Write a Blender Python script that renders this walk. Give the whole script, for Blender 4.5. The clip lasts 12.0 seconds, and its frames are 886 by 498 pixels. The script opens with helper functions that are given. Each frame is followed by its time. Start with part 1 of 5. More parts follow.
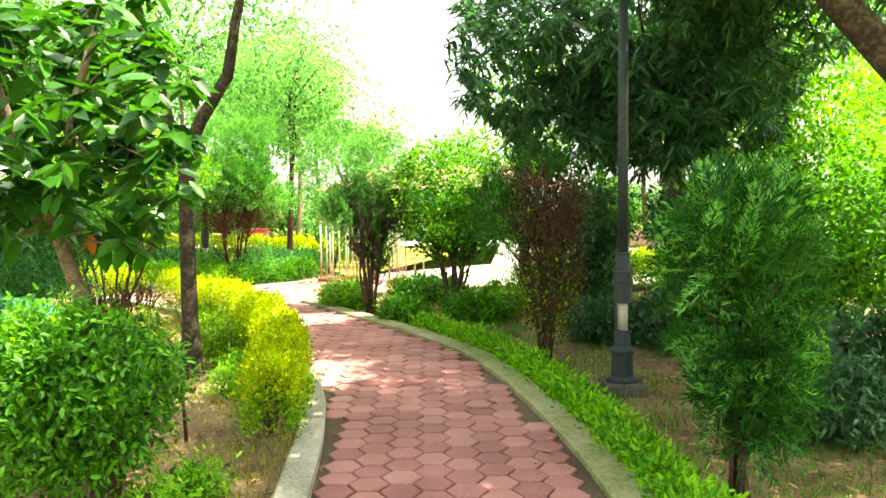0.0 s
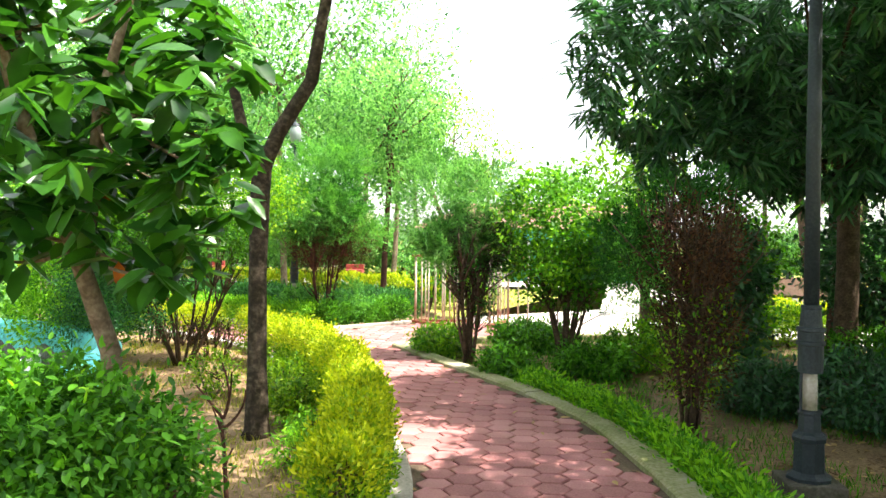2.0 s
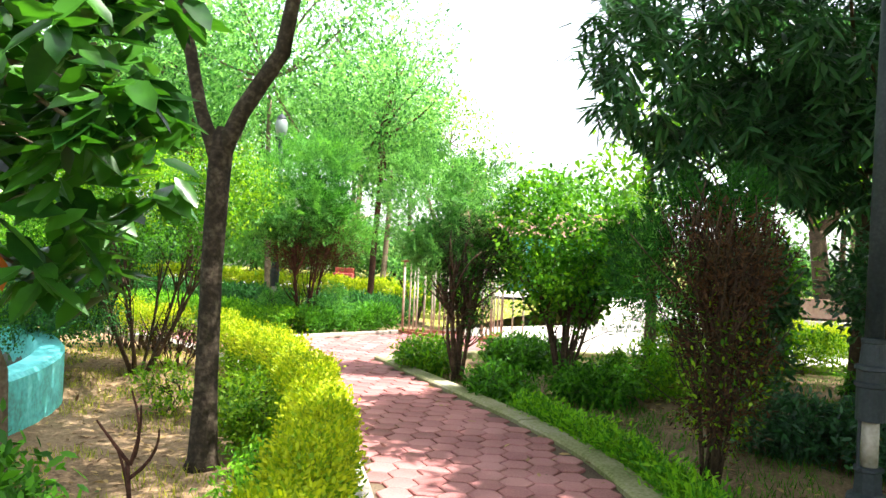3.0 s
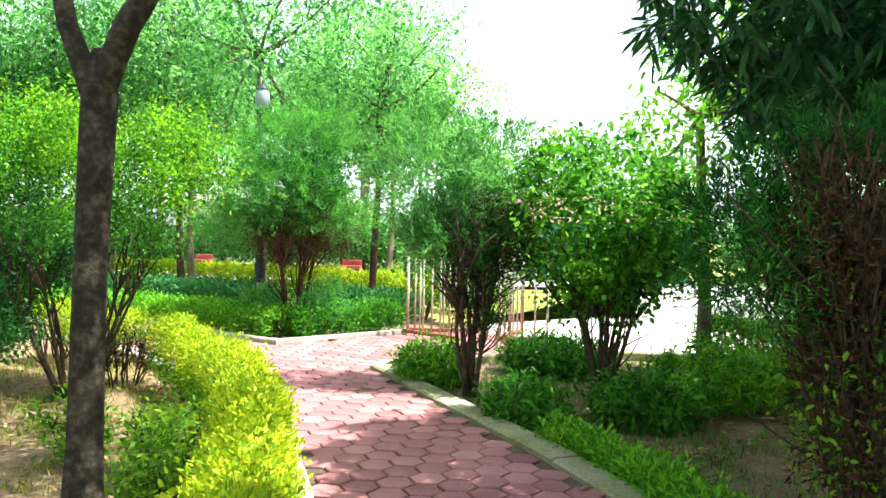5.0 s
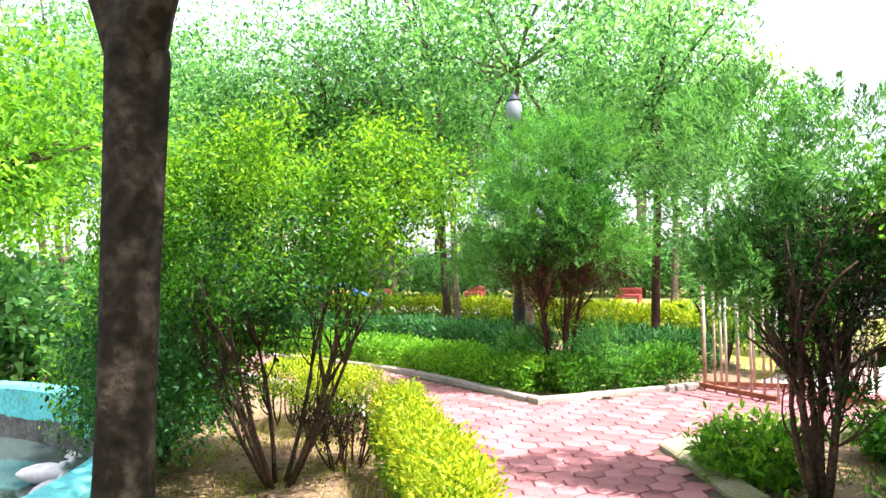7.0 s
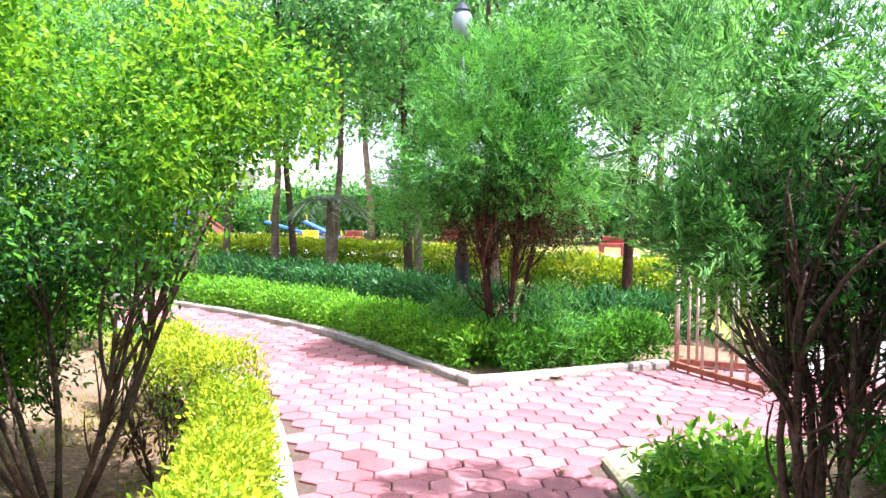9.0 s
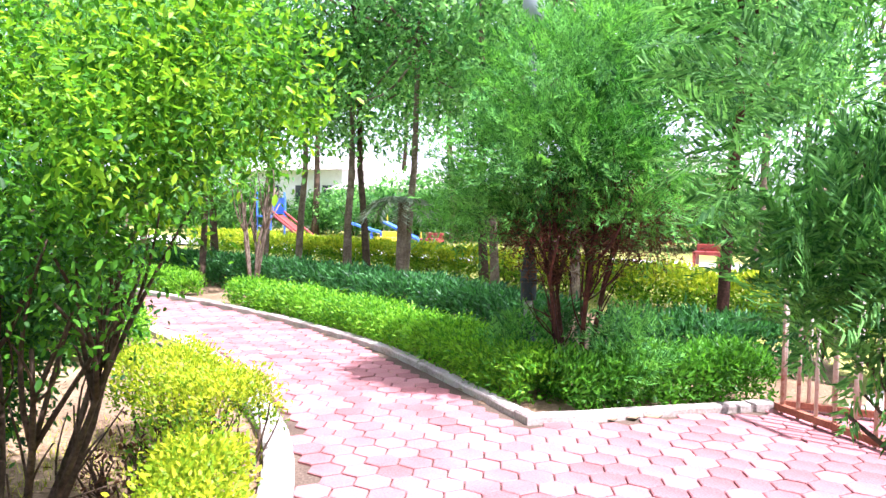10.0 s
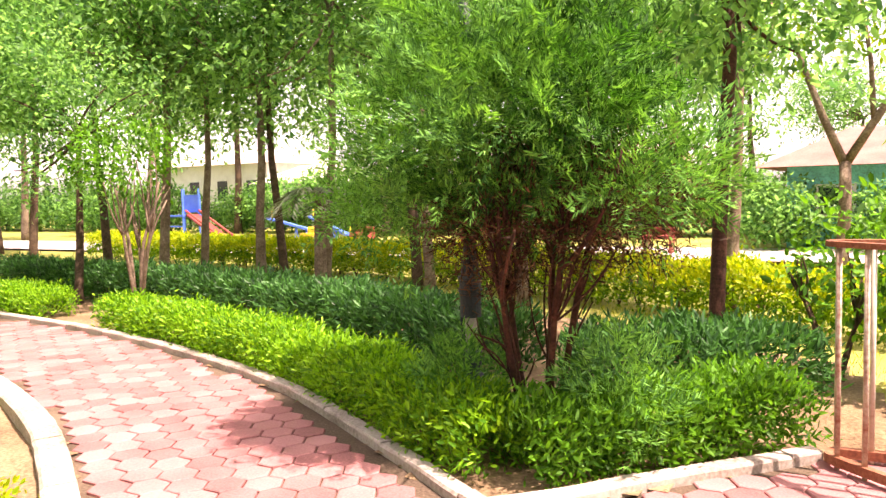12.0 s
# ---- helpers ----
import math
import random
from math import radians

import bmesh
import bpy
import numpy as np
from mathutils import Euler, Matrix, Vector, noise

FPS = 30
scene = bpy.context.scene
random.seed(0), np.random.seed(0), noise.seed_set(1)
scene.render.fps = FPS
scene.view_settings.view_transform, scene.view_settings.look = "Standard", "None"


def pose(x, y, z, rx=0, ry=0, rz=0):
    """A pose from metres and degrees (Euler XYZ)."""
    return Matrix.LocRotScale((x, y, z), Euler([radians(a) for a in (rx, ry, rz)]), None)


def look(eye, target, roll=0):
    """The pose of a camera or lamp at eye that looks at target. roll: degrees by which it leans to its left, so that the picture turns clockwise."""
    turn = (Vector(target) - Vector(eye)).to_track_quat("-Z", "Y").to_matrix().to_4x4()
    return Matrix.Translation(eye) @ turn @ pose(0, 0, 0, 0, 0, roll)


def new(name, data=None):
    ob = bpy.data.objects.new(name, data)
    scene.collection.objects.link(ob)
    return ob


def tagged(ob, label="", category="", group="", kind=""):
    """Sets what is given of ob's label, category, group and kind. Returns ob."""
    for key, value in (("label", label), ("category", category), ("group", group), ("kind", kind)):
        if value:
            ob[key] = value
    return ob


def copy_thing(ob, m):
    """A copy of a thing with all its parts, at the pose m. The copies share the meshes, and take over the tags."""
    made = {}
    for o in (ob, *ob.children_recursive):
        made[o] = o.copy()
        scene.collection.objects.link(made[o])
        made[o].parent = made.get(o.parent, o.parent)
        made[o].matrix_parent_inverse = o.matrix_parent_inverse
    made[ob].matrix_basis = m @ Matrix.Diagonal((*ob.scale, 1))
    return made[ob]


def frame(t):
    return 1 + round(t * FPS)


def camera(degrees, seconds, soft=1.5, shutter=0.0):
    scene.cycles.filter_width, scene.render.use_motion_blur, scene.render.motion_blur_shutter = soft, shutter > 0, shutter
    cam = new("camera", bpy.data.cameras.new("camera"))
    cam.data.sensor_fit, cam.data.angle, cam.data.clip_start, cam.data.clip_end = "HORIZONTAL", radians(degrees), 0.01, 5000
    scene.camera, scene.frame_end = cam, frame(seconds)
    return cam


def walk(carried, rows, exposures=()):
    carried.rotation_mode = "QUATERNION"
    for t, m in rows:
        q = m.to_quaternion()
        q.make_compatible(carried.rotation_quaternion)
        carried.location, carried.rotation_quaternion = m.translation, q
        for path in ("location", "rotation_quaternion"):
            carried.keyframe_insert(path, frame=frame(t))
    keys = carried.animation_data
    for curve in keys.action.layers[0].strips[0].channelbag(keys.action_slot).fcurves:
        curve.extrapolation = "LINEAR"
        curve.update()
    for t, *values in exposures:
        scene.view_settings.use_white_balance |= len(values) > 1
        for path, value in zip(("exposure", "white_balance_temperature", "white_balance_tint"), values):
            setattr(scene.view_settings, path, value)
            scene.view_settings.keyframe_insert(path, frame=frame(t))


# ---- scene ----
EXPOSURES = [(0.0, 2.62, 7600, 6), (0.5, 2.4, 7200, 8), (1.0, 2.35, 6900, 12), (2.5, 2.02, 6500, 18), (4.5, 1.98, 6000, 16), (6.0, 1.83, 5800, 2), (6.8, 1.87, 6000, 26), (7.5, 1.9, 6200, 32), (9.5, 2.0, 5500, 38), (10.2, 2.02, 5800, 38), (11.0, 1.8, 7200, 42), (11.5, 1.95, 7100, 28), (12.0, 1.88, 7700, 46)]
cam = camera(60.0, 12.0, soft=1.5)
# seconds, x, y, z, yaw, pitch, roll
ROWS = [
    (0.0, -0.000, 0.000, 1.532, -0.95, -3.59, 0.66),
    (0.5, -0.016, 0.303, 1.507, 6.48, -2.80, 1.53),
    (1.0, -0.080, 0.585, 1.483, 6.95, -3.38, -1.42),
    (1.5, -0.180, 0.913, 1.497, 4.64, -2.28, -1.96),
    (2.0, -0.166, 1.325, 1.465, 6.25, -0.59, -0.60),
    (2.5, -0.193, 1.769, 1.453, 5.93, -0.04, -3.17),
    (4.5, -0.227, 3.443, 1.446, 5.51, -0.65, 0.40),
    (5.0, -0.289, 3.915, 1.387, 7.03, -0.86, -1.12),
    (5.5, -0.369, 4.392, 1.505, 6.28, -0.08, 0.43),
    (6.0, -0.456, 4.880, 1.519, 15.19, -1.06, -0.30),
    (6.5, -0.611, 5.346, 1.472, 23.61, 1.60, -1.01),
    (7.0, -0.708, 5.784, 1.472, 27.52, 1.06, 1.41),
    (7.5, -0.762, 6.208, 1.500, 25.75, -3.50, -0.40),
    (9.5, -0.903, 7.982, 1.526, 28.90, -3.06, 0.65),
    (10.0, -1.056, 8.459, 1.559, 33.90, -3.39, -0.76),
    (10.5, -1.263, 8.915, 1.534, 32.55, -2.79, -0.37),
    (11.0, -1.457, 9.371, 1.499, 32.49, -3.52, 0.92),
    (11.5, -1.691, 9.778, 1.518, 36.52, -1.64, -0.19),
    (12.0, -1.963, 10.176, 1.513, 29.15, -4.08, 1.37),
]
walk(cam, [(t, pose(x, y, z, 90 + pitch, roll, yaw)) for t, x, y, z, yaw, pitch, roll in ROWS], EXPOSURES)

# ---- world and sun ----
TO_SUN = Vector((0.52, -0.02, 1.0)).normalized()
world = bpy.data.worlds.new("sky")
scene.world = world
world.use_nodes = True
wn, wl = world.node_tree.nodes, world.node_tree.links
sky = wn.new("ShaderNodeTexSky")
sky.sky_type, sky.sun_disc = "NISHITA", False
sky.sun_elevation = math.asin(TO_SUN.z)
sky.sun_rotation = math.atan2(TO_SUN.x, TO_SUN.y)
sky.air_density, sky.dust_density, sky.ozone_density = 1.0, 2.0, 1.0
haze = wn.new("ShaderNodeHueSaturation")
haze.inputs["Saturation"].default_value = 0.35
wl.new(sky.outputs["Color"], haze.inputs["Color"])
wl.new(haze.outputs["Color"], wn["Background"].inputs["Color"])
wn["Background"].inputs["Strength"].default_value = 0.15
sun = new("sun", bpy.data.lights.new("sun", "SUN"))
sun.data.energy, sun.data.angle, sun.data.color = 4.3, radians(0.6), (1.0, 0.95, 0.86)
sun.matrix_world = look(TO_SUN * 40, (0, 0, 0))

# ---- materials ----


def mat(name, color, rough=0.8, spec=0.3, metal=0.0):
    m = bpy.data.materials.new(name)
    m.use_nodes = True
    b = m.node_tree.nodes["Principled BSDF"]
    b.inputs["Base Color"].default_value = (*color, 1)
    b.inputs["Roughness"].default_value = rough
    b.inputs["Specular IOR Level"].default_value = spec
    b.inputs["Metallic"].default_value = metal
    return m


def tone(m, colors, scale=6.0, fine=60.0, bump=0.25, rand="", randmix=0.35, dist=0.01, detail=5.0):
    """Colour of m from two sizes of noise over a ramp of colours; rand: 'island' or 'object' shifts the ramp piece by piece."""
    nt, ln = m.node_tree.nodes, m.node_tree.links
    b = nt["Principled BSDF"]
    co = nt.new("ShaderNodeTexCoord")
    n1 = nt.new("ShaderNodeTexNoise")
    n1.inputs["Scale"].default_value, n1.inputs["Detail"].default_value = scale, detail
    n2 = nt.new("ShaderNodeTexNoise")
    n2.inputs["Scale"].default_value, n2.inputs["Detail"].default_value = fine, 4.0
    for n in (n1, n2):
        ln.new(co.outputs["Object"], n.inputs["Vector"])
    mix = nt.new("ShaderNodeMath")
    mix.operation = "MULTIPLY_ADD"
    mix.inputs[1].default_value = 0.5
    half = nt.new("ShaderNodeMath")
    half.operation = "MULTIPLY"
    half.inputs[1].default_value = 0.5
    ln.new(n2.outputs["Fac"], half.inputs[0])
    ln.new(n1.outputs["Fac"], mix.inputs[0])
    ln.new(half.outputs[0], mix.inputs[2])
    out = mix.outputs[0]
    if rand:
        src = nt.new("ShaderNodeNewGeometry").outputs["Random Per Island"] if rand == "island" else nt.new("ShaderNodeObjectInfo").outputs["Random"]
        sub = nt.new("ShaderNodeMath")
        sub.operation = "MULTIPLY_ADD"
        sub.inputs[1].default_value, sub.inputs[2].default_value = randmix, -randmix / 2
        ln.new(src, sub.inputs[0])
        add = nt.new("ShaderNodeMath")
        add.operation = "ADD"
        ln.new(out, add.inputs[0])
        ln.new(sub.outputs[0], add.inputs[1])
        out = add.outputs[0]
    ramp = nt.new("ShaderNodeValToRGB")
    els = ramp.color_ramp.elements
    while len(els) < len(colors):
        els.new(0.5)
    for i, c in enumerate(colors):
        els[i].position = 0.3 + 0.4 * i / max(1, len(colors) - 1)
        els[i].color = (*c, 1)
    ln.new(out, ramp.inputs["Fac"])
    ln.new(ramp.outputs["Color"], b.inputs["Base Color"])
    if bump:
        bp = nt.new("ShaderNodeBump")
        bp.inputs["Strength"].default_value, bp.inputs["Distance"].default_value = bump, dist
        ln.new(mix.outputs[0], bp.inputs["Height"])
        ln.new(bp.outputs["Normal"], b.inputs["Normal"])
    return m, ramp


def leaf_mat(name, dark, light, glow=None, through_part=0.4, rough=0.45, spec=0.2):
    """A leaf: reflects from its face and lets light through. Shade varies leaf by leaf and clump by clump."""
    m = mat(name, light, rough, spec)
    m, ramp = tone(m, [dark, tuple((a + b) / 2 for a, b in zip(dark, light)), light], 1.6, 11.0, 0.0, "island", 0.6)
    nt, ln = m.node_tree.nodes, m.node_tree.links
    tr = nt.new("ShaderNodeBsdfTranslucent")
    boost = nt.new("ShaderNodeMix")
    boost.data_type, boost.blend_type = "RGBA", "MULTIPLY"
    boost.inputs["Factor"].default_value = 1.0
    boost.inputs["B"].default_value = (*(glow or (1.7, 1.6, 0.7)), 1)
    ln.new(ramp.outputs["Color"], boost.inputs["A"])
    ln.new(boost.outputs["Result"], tr.inputs["Color"])
    ms = nt.new("ShaderNodeMixShader")
    ms.inputs["Fac"].default_value = through_part
    ln.new(nt["Principled BSDF"].outputs["BSDF"], ms.inputs[1])
    ln.new(tr.outputs["BSDF"], ms.inputs[2])
    ln.new(ms.outputs["Shader"], nt["Material Output"].inputs["Surface"])
    return m


EARTH, _ = tone(mat("earth", (0.2, 0.13, 0.08), 0.95, 0.1), [(0.07, 0.048, 0.026), (0.21, 0.145, 0.08), (0.36, 0.26, 0.15)], 1.6, 40, 0.9, dist=0.03)
LAWN, _ = tone(mat("lawn", (0.2, 0.25, 0.06), 0.9, 0.1), [(0.12, 0.14, 0.03), (0.26, 0.27, 0.06), (0.42, 0.38, 0.14)], 0.7, 50, 0.9, dist=0.03)
PALE, _ = tone(mat("pale_concrete", (0.5, 0.46, 0.4), 0.85, 0.2), [(0.34, 0.30, 0.25), (0.50, 0.46, 0.40), (0.60, 0.56, 0.50)], 1.2, 40, 0.3)
CREAM, _ = tone(mat("cream_concrete", (0.4, 0.36, 0.3), 0.9, 0.2), [(0.20, 0.17, 0.13), (0.38, 0.34, 0.28), (0.47, 0.43, 0.36)], 2.5, 45, 0.5, "object", 0.15)
KERB, _ = tone(mat("kerb_concrete", (0.4, 0.38, 0.33), 0.9, 0.2), [(0.16, 0.15, 0.10), (0.33, 0.31, 0.25), (0.46, 0.43, 0.36)], 3.0, 45, 0.6, "object", 0.12)
MOSSY, _ = tone(mat("mossy_concrete", (0.4, 0.38, 0.33), 0.95, 0.15), [(0.10, 0.13, 0.03), (0.24, 0.24, 0.12), (0.36, 0.34, 0.26)], 2.4, 40, 0.6, "object", 0.12)
PAVER, _ = tone(mat("red_paver", (0.4, 0.16, 0.14), 0.75, 0.3), [(0.20, 0.078, 0.070), (0.32, 0.135, 0.122), (0.41, 0.195, 0.178)], 2.2, 70, 0.35, "object", 0.25)
PAVERS, _ = tone(mat("red_pavers", (0.4, 0.16, 0.14), 0.75, 0.3), [(0.20, 0.078, 0.070), (0.32, 0.135, 0.122), (0.41, 0.195, 0.178)], 2.2, 70, 0.35, "island", 0.25)
JOINT, _ = tone(mat("sandy_joint", (0.1, 0.07, 0.05), 0.95, 0.1), [(0.045, 0.03, 0.02), (0.10, 0.075, 0.05), (0.19, 0.15, 0.10)], 1.5, 60, 0.6)
BARK, _ = tone(mat("grey_bark", (0.2, 0.15, 0.1), 0.9, 0.15), [(0.06, 0.043, 0.028), (0.16, 0.12, 0.08), (0.30, 0.25, 0.18)], 7, 40, 0.9, dist=0.02)
SPOTBARK, _ = tone(mat("spotted_bark", (0.1, 0.07, 0.05), 0.9, 0.15), [(0.012, 0.010, 0.007), (0.036, 0.028, 0.018), (0.12, 0.098, 0.065)], 9, 30, 0.9, dist=0.02)
DARKBARK, _ = tone(mat("dark_bark", (0.1, 0.07, 0.05), 0.9, 0.15), [(0.02, 0.015, 0.01), (0.07, 0.048, 0.03), (0.14, 0.095, 0.06)], 9, 50, 0.9, dist=0.02)
REDBARK, _ = tone(mat("reddish_bark", (0.2, 0.07, 0.03), 0.85, 0.15), [(0.018, 0.010, 0.007), (0.055, 0.025, 0.016), (0.125, 0.056, 0.034)], 8, 50, 0.7, dist=0.01)
DARKSTONE, _ = tone(mat("damp_concrete", (0.08, 0.08, 0.06), 0.9, 0.2), [(0.03, 0.03, 0.02), (0.08, 0.075, 0.055), (0.15, 0.14, 0.11)], 4, 40, 0.5)
IRON, _ = tone(mat("painted_iron", (0.04, 0.06, 0.07), 0.6, 0.35), [(0.008, 0.014, 0.016), (0.017, 0.027, 0.031), (0.04, 0.052, 0.056)], 5, 60, 0.15)
RUST, _ = tone(mat("rusty_steel", (0.25, 0.1, 0.05), 0.8, 0.3), [(0.10, 0.035, 0.02), (0.24, 0.09, 0.045), (0.34, 0.16, 0.09)], 6, 60, 0.4)
WORN, _ = tone(mat("worn_cream_paint", (0.4, 0.36, 0.28), 0.6, 0.4), [(0.24, 0.10, 0.05), (0.42, 0.38, 0.28), (0.52, 0.48, 0.38)], 5, 50, 0.3, "object", 0.2)
AQUA, _ = tone(mat("turquoise_paint", (0.15, 0.55, 0.5), 0.6, 0.4), [(0.08, 0.22, 0.20), (0.10, 0.56, 0.53), (0.24, 0.70, 0.67)], 2.0, 25, 0.3)
WATER = mat("murky_water", (0.05, 0.08, 0.07), 0.06, 0.5)
WHITE, _ = tone(mat("white_paint", (0.75, 0.75, 0.72), 0.7, 0.3), [(0.55, 0.54, 0.5), (0.72, 0.72, 0.69), (0.8, 0.8, 0.78)], 2, 30, 0.1)
PINK, _ = tone(mat("pink_plaster", (0.6, 0.4, 0.33), 0.85, 0.2), [(0.30, 0.17, 0.13), (0.40, 0.25, 0.19), (0.48, 0.33, 0.27)], 1.5, 25, 0.2)
ROOFPINK, _ = tone(mat("pink_sheet_roof", (0.3, 0.15, 0.11), 0.8, 0.2), [(0.20, 0.09, 0.07), (0.28, 0.14, 0.11), (0.34, 0.19, 0.15)], 1.5, 25, 0.2)
MILK = mat("milky_globe", (0.20, 0.25, 0.22), 0.35, 0.5)
DARKGLASS = mat("dark_opening", (0.02, 0.025, 0.03), 0.2, 0.5)
RED = tone(mat("red_paint", (0.6, 0.05, 0.03), 0.45, 0.4), [(0.17, 0.03, 0.022), (0.25, 0.045, 0.032), (0.32, 0.08, 0.055)], 3, 30, 0.05)[0]
BLUE = tone(mat("blue_paint", (0.04, 0.14, 0.55), 0.45, 0.4), [(0.03, 0.10, 0.42), (0.05, 0.16, 0.58), (0.10, 0.24, 0.62)], 3, 30, 0.05)[0]
YELLOW = tone(mat("yellow_paint", (0.7, 0.5, 0.03), 0.45, 0.4), [(0.6, 0.40, 0.02), (0.72, 0.52, 0.03), (0.75, 0.6, 0.1)], 3, 30, 0.05)[0]

LEAF_BIG = leaf_mat("broad_leaf", (0.010, 0.055, 0.008), (0.045, 0.17, 0.016), (1.6, 1.7, 0.5), 0.34, 0.3, 0.45)
LEAF_MID = leaf_mat("garden_leaf", (0.022, 0.10, 0.008), (0.09, 0.30, 0.018), through_part=0.45)
LEAF_BRIGHT = leaf_mat("bright_leaf", (0.045, 0.19, 0.010), (0.21, 0.48, 0.020), through_part=0.42)
LEAF_GOLD = leaf_mat("golden_leaf", (0.17, 0.31, 0.006), (0.52, 0.58, 0.012), (1.2, 1.2, 0.5), 0.45)
LEAF_LIME = leaf_mat("lime_leaf", (0.05, 0.17, 0.006), (0.24, 0.42, 0.014), (1.3, 1.3, 0.5), 0.45)
LEAF_DARK = leaf_mat("dark_long_leaf", (0.017, 0.066, 0.028), (0.060, 0.18, 0.070), (1.4, 1.7, 0.8), 0.33, 0.32, 0.4)
LEAF_CON = leaf_mat("conifer_spray", (0.026, 0.13, 0.026), (0.15, 0.44, 0.075), (1.5, 1.5, 0.6), 0.35, 0.65)
LEAF_BROWN = leaf_mat("withered_leaf", (0.026, 0.015, 0.009), (0.13, 0.068, 0.032), (1.5, 1.2, 0.8), 0.3, 0.75)
LEAF_TWIG = leaf_mat("dark_twig_spray", (0.012, 0.010, 0.008), (0.060, 0.042, 0.028), (1.3, 1.2, 0.8), 0.2, 0.8)
# darker copy of conifer_spray, with shade put into its colour
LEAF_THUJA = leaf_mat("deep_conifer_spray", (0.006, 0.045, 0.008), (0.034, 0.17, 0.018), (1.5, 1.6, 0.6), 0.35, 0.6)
LEAF_LITTER = leaf_mat("dry_leaf", (0.10, 0.06, 0.025), (0.42, 0.30, 0.12), (1.2, 1.1, 0.8), 0.15, 0.8)
# bluer and lighter than garden_leaf: distance haze is mixed into the colour
LEAF_FAR = leaf_mat("far_leaf", (0.036, 0.14, 0.040), (0.19, 0.42, 0.12), (1.5, 1.55, 1.0), 0.6)
# sun put into the leaf colour, for the top of the big shrub
LEAF_SUNLIT = leaf_mat("sunlit_leaf", (0.07, 0.22, 0.007), (0.26, 0.49, 0.015), (1.5, 1.45, 0.6), 0.48)
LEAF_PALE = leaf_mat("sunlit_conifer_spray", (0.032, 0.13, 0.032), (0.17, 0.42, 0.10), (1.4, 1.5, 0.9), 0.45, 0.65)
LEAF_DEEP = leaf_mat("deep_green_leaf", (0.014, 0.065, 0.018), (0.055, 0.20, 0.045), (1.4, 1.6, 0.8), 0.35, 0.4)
GRASS = leaf_mat("grass_blade", (0.12, 0.17, 0.015), (0.42, 0.45, 0.04), (1.3, 1.3, 0.6), 0.35)

# ---- mesh helpers ----


def link(name, verts, faces, material, parent=None, label="", smooth=False):
    me = bpy.data.meshes.new(name)
    me.from_pydata(verts, [], faces)
    me.materials.append(material)
    if smooth:
        me.polygons.foreach_set("use_smooth", [True] * len(me.polygons))
    me.update()
    ob = new(name, me)
    ob.parent = parent
    return tagged(ob, label) if label else ob


def part(name, bm, material, parent=None, label="", smooth=False):
    me = bpy.data.meshes.new(name)
    bm.to_mesh(me)
    bm.free()
    me.materials.append(material)
    if smooth:
        me.polygons.foreach_set("use_smooth", [True] * len(me.polygons))
    ob = new(name, me)
    ob.parent = parent
    return tagged(ob, label) if label else ob


def thing(name, place, label, category, group="", kind=""):
    ob = new(name)
    ob.location = place
    ob.empty_display_size = 0.1
    return tagged(ob, label, category, group, kind)


def box(size, at=(0, 0, 0), bevel=0.0, bm=None, turn=0.0):
    bm = bm or bmesh.new()
    made = bmesh.ops.create_cube(bm, size=1)["verts"]
    bmesh.ops.transform(bm, matrix=Matrix.Translation(at) @ Matrix.Rotation(turn, 4, "Z") @ Matrix.Diagonal((*size, 1)), verts=made)
    if bevel:
        edges = list({e for v in made for e in v.link_edges})
        bmesh.ops.bevel(bm, geom=edges, offset=bevel, segments=2, affect="EDGES", profile=0.6)
    return bm


def lathe(profile, sides=20, at=(0, 0, 0)):
    """A turned body from rows of (radius, height)."""
    verts, faces = [], []
    for r, z in profile:
        for k in range(sides):
            a = 2 * math.pi * k / sides
            verts.append((at[0] + r * math.cos(a), at[1] + r * math.sin(a), at[2] + z))
    n = len(profile)
    for i in range(n - 1):
        for k in range(sides):
            faces.append((i * sides + k, i * sides + (k + 1) % sides, (i + 1) * sides + (k + 1) % sides, (i + 1) * sides + k))
    faces.append(tuple(range(sides))[::-1])
    faces.append(tuple((n - 1) * sides + k for k in range(sides)))
    return verts, faces


def tube(rows, sides=8, rng=None, rough=0.0):
    """A tapered tube along rows of (point, radius)."""
    verts, faces = [], []
    pts = [Vector(p) for p, _ in rows]
    n = len(rows)
    for i, (p, r) in enumerate(rows):
        d = (pts[min(i + 1, n - 1)] - pts[max(i - 1, 0)]).normalized()
        u = d.orthogonal().normalized() if abs(d.x) > 0.9 else d.cross(Vector((1, 0, 0))).normalized()
        w = d.cross(u)
        for k in range(sides):
            a = 2 * math.pi * k / sides
            rr = r * (1 + (rng.uniform(-rough, rough) if rng else 0))
            q = pts[i] + rr * (math.cos(a) * u + math.sin(a) * w)
            verts.append(tuple(q))
    for i in range(n - 1):
        for k in range(sides):
            faces.append((i * sides + k, i * sides + (k + 1) % sides, (i + 1) * sides + (k + 1) % sides, (i + 1) * sides + k))
    faces.append(tuple(range(sides))[::-1])
    faces.append(tuple((n - 1) * sides + k for k in range(sides)))
    return verts, faces


def join(pieces):
    verts, faces = [], []
    for v, f in pieces:
        o = len(verts)
        verts += v
        faces += [tuple(i + o for i in q) for q in f]
    return verts, faces


